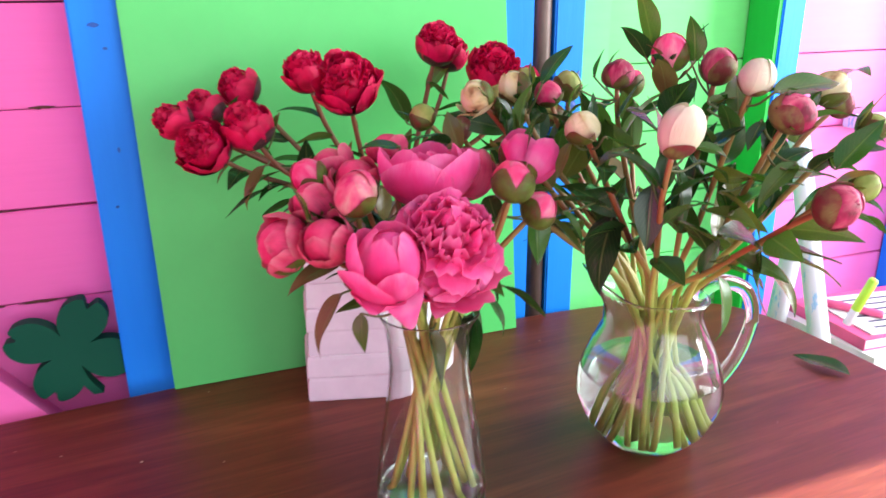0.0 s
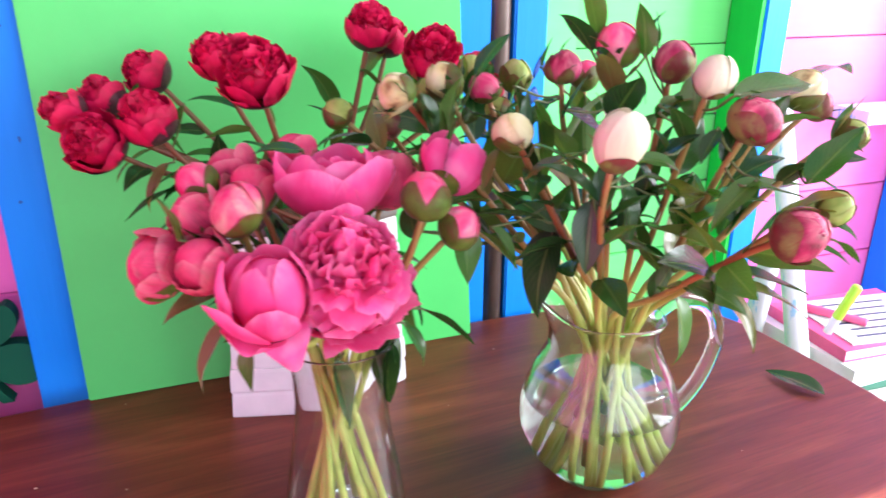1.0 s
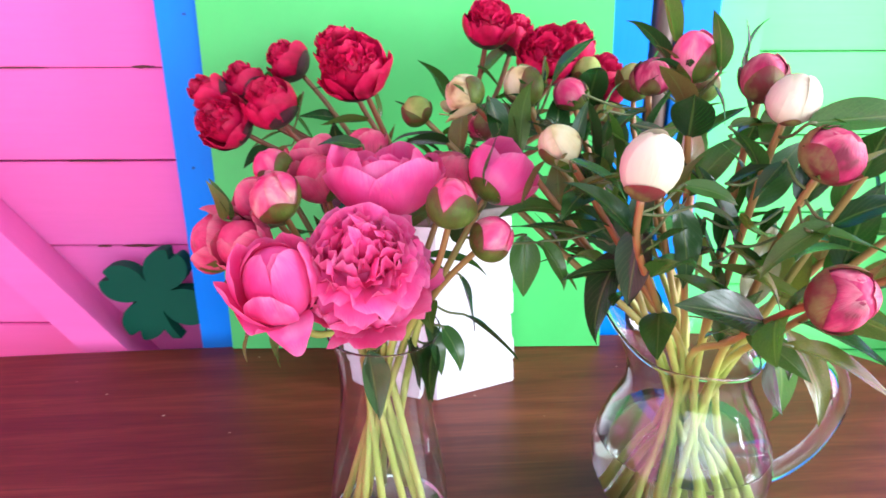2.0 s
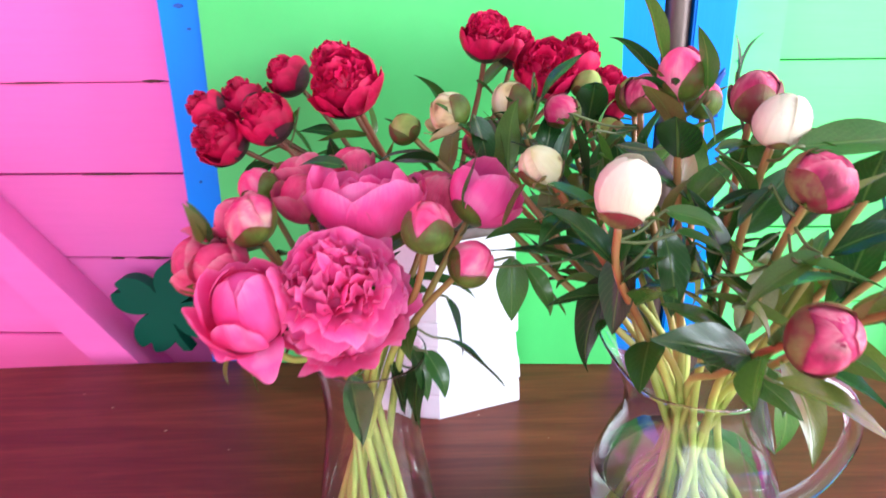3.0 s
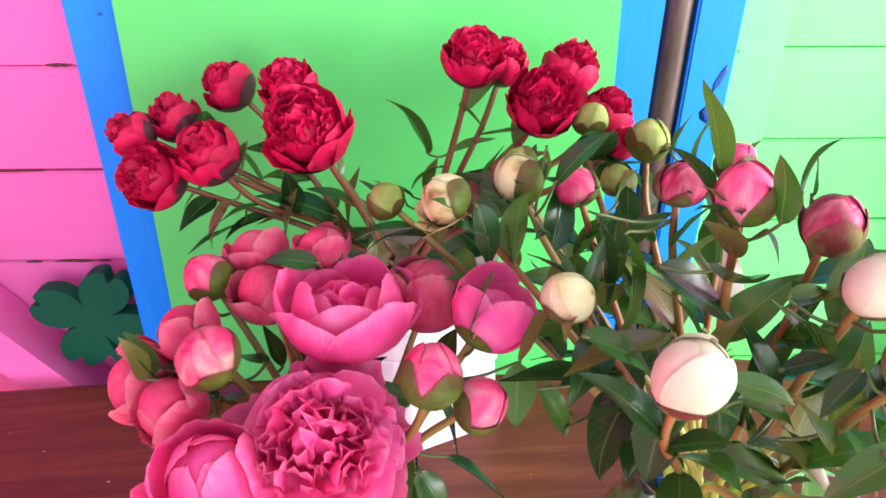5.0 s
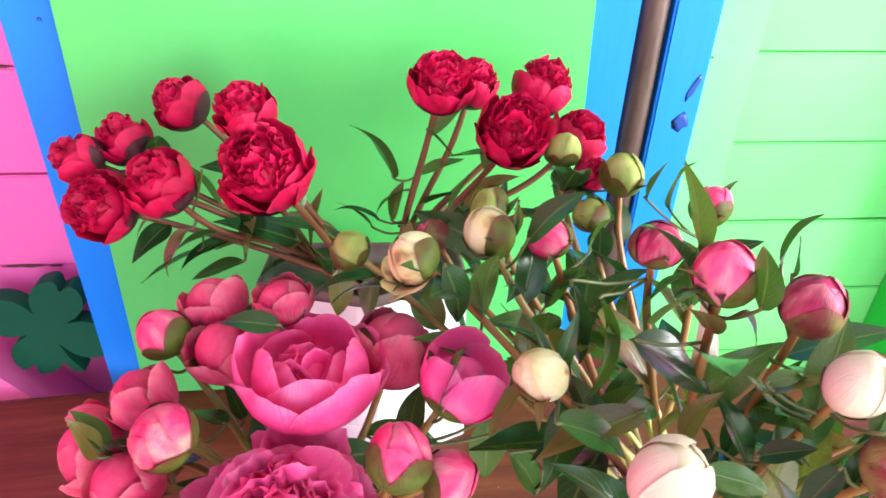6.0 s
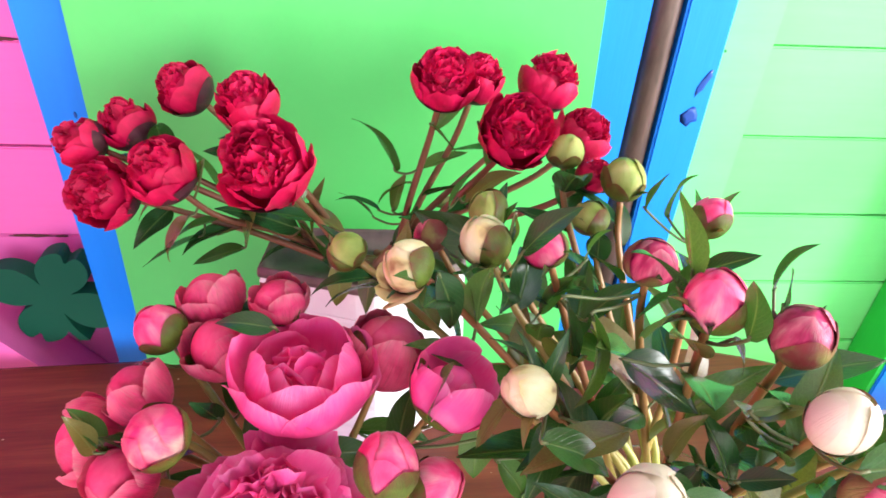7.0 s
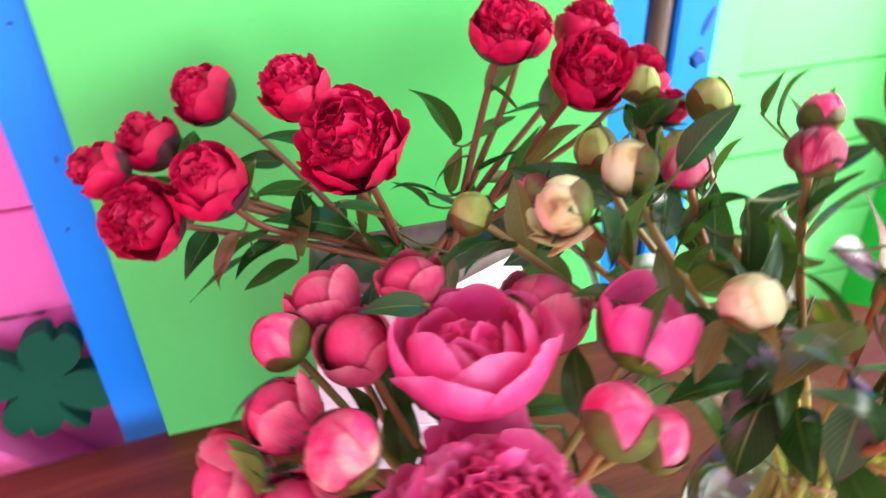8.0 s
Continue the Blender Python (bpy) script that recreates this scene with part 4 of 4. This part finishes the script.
JUG_ROWS = [
    (0.573, 0.882, 1.178, 0.0245, "white", (0.14, -0.14, 0.98)), (0.524, 0.966, 1.176, 0.020, "cream", (-0.5, -0.2, 0.7)), (0.451, 1.057, 1.199, 0.021, "cream", (-0.6, -0.1, 0.6)),
    (0.508, 1.079, 1.199, 0.020, "cream", (-0.35, 0.1, 0.9)), (0.516, 1.145, 1.181, 0.019, "green"), (0.552, 1.086, 1.194, 0.019, "pinkwhite", (-0.3, 0, 0.9)),
    (0.407, 1.103, 1.174, 0.017, "green", (-0.6, 0.0, 0.6)), (0.474, 1.165, 1.145, 0.019, "crimson"), (0.591, 1.224, 1.192, 0.018, "green", (0, 0.1, 1)), (0.637, 1.190, 1.183, 0.021, "green", (0, 0, 1)),
    (0.612, 1.180, 1.152, 0.018, "green"), (0.612, 1.042, 1.217, 0.020, "crimson", (0, 0, 1)), (0.626, 0.973, 1.241, 0.0215, "pinkbud", (0, 0, 1)), (0.687, 1.125, 1.192, 0.019, "pinkbud", (0, 0.1, 1)),
    (0.676, 0.960, 1.228, 0.022, "crimson", (0.1, -0.1, 1)), (0.673, 0.902, 1.223, 0.0205, "ivory", (0.1, -0.3, 0.9)), (0.691, 0.870, 1.194, 0.024, "crimson", (0.2, -0.4, 0.9)),
    (0.778, 0.912, 1.206, 0.021, "cream", (0.5, -0.4, 0.7)), (0.667, 0.786, 1.128, 0.023, "crimson", (0.1, -0.8, 0.5)), (0.737, 0.821, 1.130, 0.016, "green", (0.4, -0.7, 0.5)),
    (0.830, 0.900, 1.165, 0.017, "green", (0.7, -0.4, 0.5)), (0.850, 0.960, 1.180, 0.018, "crimson", (0.7, -0.2, 0.6)),
]
bunch(JUG_ROWS, "peonies in the glass jug", JUG, 0.060, 0.764, 0.044, 0.946, 6, 0.0034, 71)


# ---- larger leaves, each on a stalk from the nearest stem ----
def sprig(which, base, tip, wide):
    base, tip = Vector(base), Vector(tip)
    best = None
    for root, path, R in PATHS[which]:
        for p in path[6:-2]:
            if p.z < base.z + 0.015 and (best is None or (p - base).length < best[0]):
                best = ((p - base).length, root, p)
    _, root, p = best
    foot = root.location
    rng = random.Random(int(abs(base.x * 7919 + base.z * 6101 + tip.y * 4001) * 1000))
    d = tip - base
    mid = p.lerp(base, 0.5) + Vector((0, 0, -0.004))
    part("leaf_stalk", tube([q - foot for q in spline([p, mid, base, base + d * 0.08], 8)], [0.0012] * 9, 6), STALK, root, "", True)
    leaf(root, base - foot, d, min(0.092, d.length * 1.10), rng.uniform(-0.45, 0.45), rng.randrange(6), min(1.25, wide * 1.2))


sprig("jug", (0.590, 1.000, 1.071), (0.554, 0.980, 0.997), 1.25)
sprig("jug", (0.611, 0.930, 1.140), (0.631, 0.920, 1.076), 0.90)
sprig("jug", (0.675, 0.870, 1.060), (0.678, 0.870, 0.995), 1.20)
sprig("jug", (0.673, 0.850, 1.061), (0.750, 0.840, 1.040), 0.90)
sprig("jug", (0.744, 1.000, 0.975), (0.763, 0.980, 0.902), 1.00)
sprig("jug", (0.587, 0.950, 1.158), (0.523, 0.930, 1.151), 1.00)
sprig("jug", (0.656, 1.050, 1.084), (0.690, 1.050, 1.032), 1.00)
sprig("jug", (0.658, 0.900, 1.091), (0.716, 0.890, 1.134), 0.90)
sprig("jug", (0.639, 0.920, 1.093), (0.714, 0.910, 1.069), 0.90)
sprig("jug", (0.678, 0.860, 1.144), (0.720, 0.840, 1.139), 0.90)
sprig("jug", (0.515, 0.980, 1.088), (0.544, 0.970, 1.054), 0.90)
sprig("jug", (0.572, 0.990, 1.085), (0.486, 0.970, 1.112), 0.80)
sprig("jug", (0.611, 0.990, 1.236), (0.586, 0.990, 1.274), 1.00)
sprig("jug", (0.676, 1.000, 1.227), (0.676, 1.000, 1.267), 0.90)
sprig("jug", (0.675, 0.880, 1.212), (0.750, 0.880, 1.221), 0.80)
sprig("jug", (0.805, 0.930, 1.213), (0.864, 0.950, 1.228), 0.90)
sprig("jug", (0.769, 0.880, 1.131), (0.819, 0.880, 1.176), 0.90)
sprig("jug", (0.744, 0.820, 1.103), (0.764, 0.810, 1.087), 1.00)
sprig("jug", (0.703, 0.950, 1.128), (0.684, 0.950, 1.105), 1.00)
sprig("jug", (0.515, 0.970, 1.163), (0.495, 0.960, 1.133), 1.00)
sprig("jug", (0.616, 0.990, 1.248), (0.599, 0.990, 1.304), 0.95)
sprig("jug", (0.638, 0.950, 1.235), (0.635, 0.950, 1.277), 1.00)
sprig("jug", (0.664, 0.970, 1.242), (0.662, 0.970, 1.268), 0.90)
sprig("jug", (0.636, 0.960, 1.226), (0.655, 0.960, 1.199), 0.90)
sprig("jug", (0.583, 0.980, 1.189), (0.637, 0.970, 1.153), 1.10)
sprig("jug", (0.580, 1.050, 1.154), (0.603, 1.050, 1.194), 0.90)
sprig("jug", (0.573, 1.020, 1.191), (0.604, 1.020, 1.093), 0.70)
sprig("jug", (0.552, 1.020, 1.205), (0.570, 1.020, 1.138), 0.60)
sprig("jug", (0.529, 1.060, 1.207), (0.555, 1.060, 1.249), 1.10)
sprig("jug", (0.472, 1.050, 1.198), (0.491, 1.040, 1.154), 1.00)
sprig("jug", (0.588, 1.100, 1.170), (0.592, 1.100, 1.202), 0.90)
sprig("jug", (0.632, 1.120, 1.204), (0.640, 1.120, 1.234), 0.90)
sprig("jug", (0.657, 1.130, 1.188), (0.655, 1.130, 1.232), 0.80)
sprig("jug", (0.495, 1.030, 1.131), (0.459, 1.030, 1.156), 1.00)
sprig("jug", (0.527, 0.930, 1.173), (0.576, 0.930, 1.154), 1.00)
sprig("jug", (0.612, 0.900, 1.147), (0.654, 0.900, 1.136), 1.00)
sprig("jug", (0.665, 0.880, 1.187), (0.643, 0.870, 1.166), 1.00)
sprig("jug", (0.665, 0.970, 1.084), (0.676, 0.970, 1.183), 0.50)
sprig("jug", (0.644, 0.930, 1.191), (0.672, 0.930, 1.206), 1.00)
sprig("jug", (0.618, 0.950, 1.127), (0.621, 0.950, 1.170), 1.00)
sprig("jug", (0.525, 1.080, 1.227), (0.529, 1.080, 1.200), 0.80)
sprig("jug", (0.639, 0.910, 1.161), (0.661, 0.900, 1.179), 1.00)
sprig("jug", (0.554, 1.080, 1.133), (0.571, 1.080, 1.174), 0.90)
sprig("jug", (0.430, 1.100, 1.151), (0.384, 1.090, 1.158), 1.00)
sprig("jug", (0.684, 0.930, 1.041), (0.621, 0.920, 1.084), 1.00)
sprig("jug", (0.694, 0.860, 1.148), (0.646, 0.850, 1.125), 0.90)
sprig("jug", (0.643, 0.900, 1.116), (0.689, 0.880, 1.083), 0.90)
sprig("jug", (0.642, 0.950, 1.120), (0.623, 0.940, 1.081), 0.80)
sprig("jug", (0.586, 0.930, 1.122), (0.577, 0.920, 1.062), 1.00)
sprig("jug", (0.603, 0.900, 1.163), (0.641, 0.890, 1.160), 0.80)
sprig("jug", (0.643, 0.930, 1.198), (0.663, 0.930, 1.207), 0.90)
sprig("jug", (0.677, 0.950, 1.141), (0.656, 0.950, 1.181), 1.00)
sprig("pink", (0.281, 0.980, 1.034), (0.243, 0.970, 0.989), 1.20)
sprig("pink", (0.291, 0.950, 1.024), (0.287, 0.940, 0.991), 1.30)
sprig("pink", (0.423, 1.000, 0.981), (0.414, 0.990, 0.921), 1.30)
sprig("pink", (0.430, 0.980, 1.007), (0.455, 0.970, 0.972), 1.20)
sprig("pink", (0.451, 0.990, 1.013), (0.498, 0.980, 0.979), 0.80)
sprig("pink", (0.471, 0.980, 1.132), (0.470, 0.980, 1.186), 1.20)
sprig("pink", (0.275, 1.050, 1.109), (0.235, 1.050, 1.103), 1.00)
sprig("pink", (0.255, 0.980, 1.102), (0.243, 0.980, 1.142), 1.00)
sprig("pink", (0.361, 1.040, 1.156), (0.324, 1.040, 1.165), 0.90)
sprig("pink", (0.365, 0.970, 0.987), (0.375, 0.960, 0.926), 1.40)
sprig("pink", (0.399, 0.980, 0.996), (0.412, 0.980, 0.946), 1.30)
sprig("pink", (0.415, 1.000, 1.002), (0.437, 0.990, 0.955), 0.80)
sprig("pink", (0.447, 1.030, 1.035), (0.464, 1.020, 0.985), 0.80)
sprig("pink", (0.506, 1.020, 1.079), (0.506, 1.010, 1.025), 1.30)
sprig("pink", (0.515, 1.010, 1.075), (0.552, 1.000, 1.039), 0.70)
sprig("pink", (0.252, 0.970, 1.112), (0.245, 0.970, 1.144), 1.00)
rng = random.Random(17)
for k in range(18):
    a = 0.7 + k * 2.39996
    r, z = rng.uniform(0.025, 0.060), rng.uniform(1.020, 1.085)
    p = Vector((0.345 + r * math.cos(a) * 1.2, 1.005 + r * math.sin(a), z))
    sprig("pink", p, p + Vector((math.cos(a) * rng.uniform(0.02, 0.05), math.sin(a) * rng.uniform(0.02, 0.05), rng.uniform(-0.02, 0.045))), 1.0)
sprig("red", (0.259, 1.250, 1.076), (0.203, 1.240, 1.052), 1.00)
sprig("red", (0.295, 1.260, 1.053), (0.248, 1.250, 1.044), 0.90)
sprig("red", (0.252, 1.240, 1.105), (0.218, 1.230, 1.065), 0.90)
sprig("red", (0.444, 1.270, 1.139), (0.422, 1.270, 1.201), 1.00)
sprig("red", (0.474, 1.270, 1.191), (0.498, 1.260, 1.171), 0.90)
sprig("red", (0.296, 1.260, 1.058), (0.304, 1.260, 1.113), 1.00)
sprig("red", (0.349, 1.270, 1.069), (0.283, 1.260, 1.107), 0.90)
sprig("red", (0.394, 1.280, 1.057), (0.345, 1.280, 1.096), 0.90)
sprig("red", (0.429, 1.280, 1.086), (0.394, 1.280, 1.110), 0.90)
sprig("red", (0.494, 1.250, 1.111), (0.512, 1.250, 1.153), 1.00)
sprig("red", (0.441, 1.280, 1.086), (0.450, 1.280, 1.127), 1.00)
sprig("red", (0.423, 1.290, 1.070), (0.396, 1.290, 1.105), 1.00)
sprig("red", (0.358, 1.290, 1.045), (0.368, 1.290, 1.112), 0.70)
sprig("red", (0.513, 1.270, 1.105), (0.550, 1.270, 1.148), 1.00)
sprig("red", (0.274, 1.240, 1.166), (0.263, 1.240, 1.144), 0.80)
sprig("red", (0.422, 1.220, 1.062), (0.415, 1.200, 1.024), 1.50)
sprig("red", (0.390, 1.220, 1.071), (0.393, 1.200, 1.028), 1.50)
sprig("red", (0.458, 1.280, 1.121), (0.424, 1.280, 1.106), 0.90)


# ---- loose leaf on the table ----
# fallen leaf
loose = tagged(new("fallen_leaf", LEAF_MESHES[2]), "single green peony leaf lying on the table", "leaf")
loose.matrix_world = pose(1.060, 1.048, 0.7545, 0, -4, 112) @ Matrix.Diagonal((0.085, 0.085, 0.085, 1))


# crumbs of dried petal on the table
rng = random.Random(3)
bm = bmesh.new()
for k in range(13):
    x, y, r = rng.uniform(-0.1, 1.0), rng.uniform(0.95, 1.36), rng.uniform(0.0006, 0.0016)
    res = bmesh.ops.create_icosphere(bm, subdivisions=1, radius=r)
    for v in res["verts"]:
        v.co = Vector((v.co.x * 1.6 + x, v.co.y + y, v.co.z * 0.6 + 0.7503 + r * 0.5))
tagged(part("crumbs", bm, plain("crumb", (0.36, 0.25, 0.17), 0.8)), "tiny pale crumbs scattered over the table", "crumbs", kind="stuff")


# ---- step stool with books beyond the table ----
def stool():
    root = tagged(new("step_stool"), "white and pale blue painted wooden step stool", "stool")
    for p, q in (((1.222, 1.385, 1.11), (1.222, 1.02, 0.0)), ((1.235, 1.352, 0.83), (1.235, 1.42, 0.0)), ((1.75, 1.385, 1.11), (1.77, 1.02, 0.0)), ((1.75, 1.352, 0.83), (1.77, 1.42, 0.0))):
        p, q = Vector(p), Vector(q)
        part("leg", tube([q.lerp(p, k / 6) for k in range(7)], [0.019] * 7, 10), WHITE_PAINT, root, "", True)
    part("step", box((1.215, 1.14, 0.600), (1.765, 1.41, 0.620), 0.003), WHITE_PAINT, root)


stool()


def book(x, y, z, w, d, h, turn, cover, label, bars):
    """Closed book: two boards and a spine round a page block."""
    root = tagged(new("book"), label, "book", "books on the stool")
    root.matrix_basis = pose(x, y, z, 0, 0, turn)
    bm = bmesh.new()
    box((0, 0, 0), (w, d, 0.002), bm=bm)
    box((0, 0, h - 0.002), (w, d, h), bm=bm)
    box((-0.002, 0, 0), (0.0, d, h), bm=bm)
    part("cover", bm, cover, root)
    part("page_block", box((0.001, 0.003, 0.0022), (w - 0.003, d - 0.003, h - 0.0022)), PAPER, root, "white page block")
    for k in range(bars):
        part("lettering", box((-0.0028, d * (0.15 + 0.18 * k), h * 0.35), (-0.0021, d * (0.27 + 0.18 * k), h * 0.7)), PAPER, root, "pale lettering on the spine")
    return root


book(1.252, 1.150, 0.6205, 0.30, 0.235, 0.034, -3, GREEN_COVER, "dark green hardback book lying on the stool", 4)
book(1.258, 1.158, 0.6550, 0.28, 0.220, 0.034, 2, PAPER, "pale paperback book lying in a stack", 0)
book(1.262, 1.185, 0.6895, 0.25, 0.190, 0.022, -4, PINK_COVER, "pink covered notebook on top of the stack", 0)
note = tagged(new("note_pad"), "white notepaper with handwriting on the pink notebook", "paper")
note.matrix_basis = pose(1.285, 1.195, 0.7120, 0, 0, -8) @ Matrix.Diagonal((1.25, 1.55, 1, 1))
part("sheet", box((0, 0, 0), (0.165, 0.105, 0.003)), PAPER, note)
for k in range(6):
    part("handwriting", box((0.02 + 0.006 * (k % 2), 0.012 + 0.015 * k, 0.0031), (0.12 + 0.012 * (k % 3), 0.0165 + 0.015 * k, 0.0034)), INK, note, "line of dark handwriting")


def pen(p, q, r, body, tip, label):
    root = tagged(new("marker_pen"), label, "pen")
    p, q = Vector(p), Vector(q)
    at = lambda k: p.lerp(q, k)
    part("barrel", tube([at(0), at(0.02), at(0.34), at(0.36)], [r * 0.8, r, r, r * 0.9], 12), tip, root, "", True)
    part("cap", tube([at(0.32), at(0.34), at(0.97), at(1.0)], [r * 1.0, r * 1.1, r * 1.1, r * 0.8], 12), body, root, "", True)


pen((1.268, 1.235, 0.7195), (1.292, 1.215, 0.812), 0.0078, LIME_PLASTIC, WHITE_PAINT, "lime green and white marker leaning on the books")
pen((1.36, 1.235, 0.7225), (1.29, 1.345, 0.7225), 0.0075, PINK_COVER, PINK_COVER, "pink marker pen lying on the notepaper")
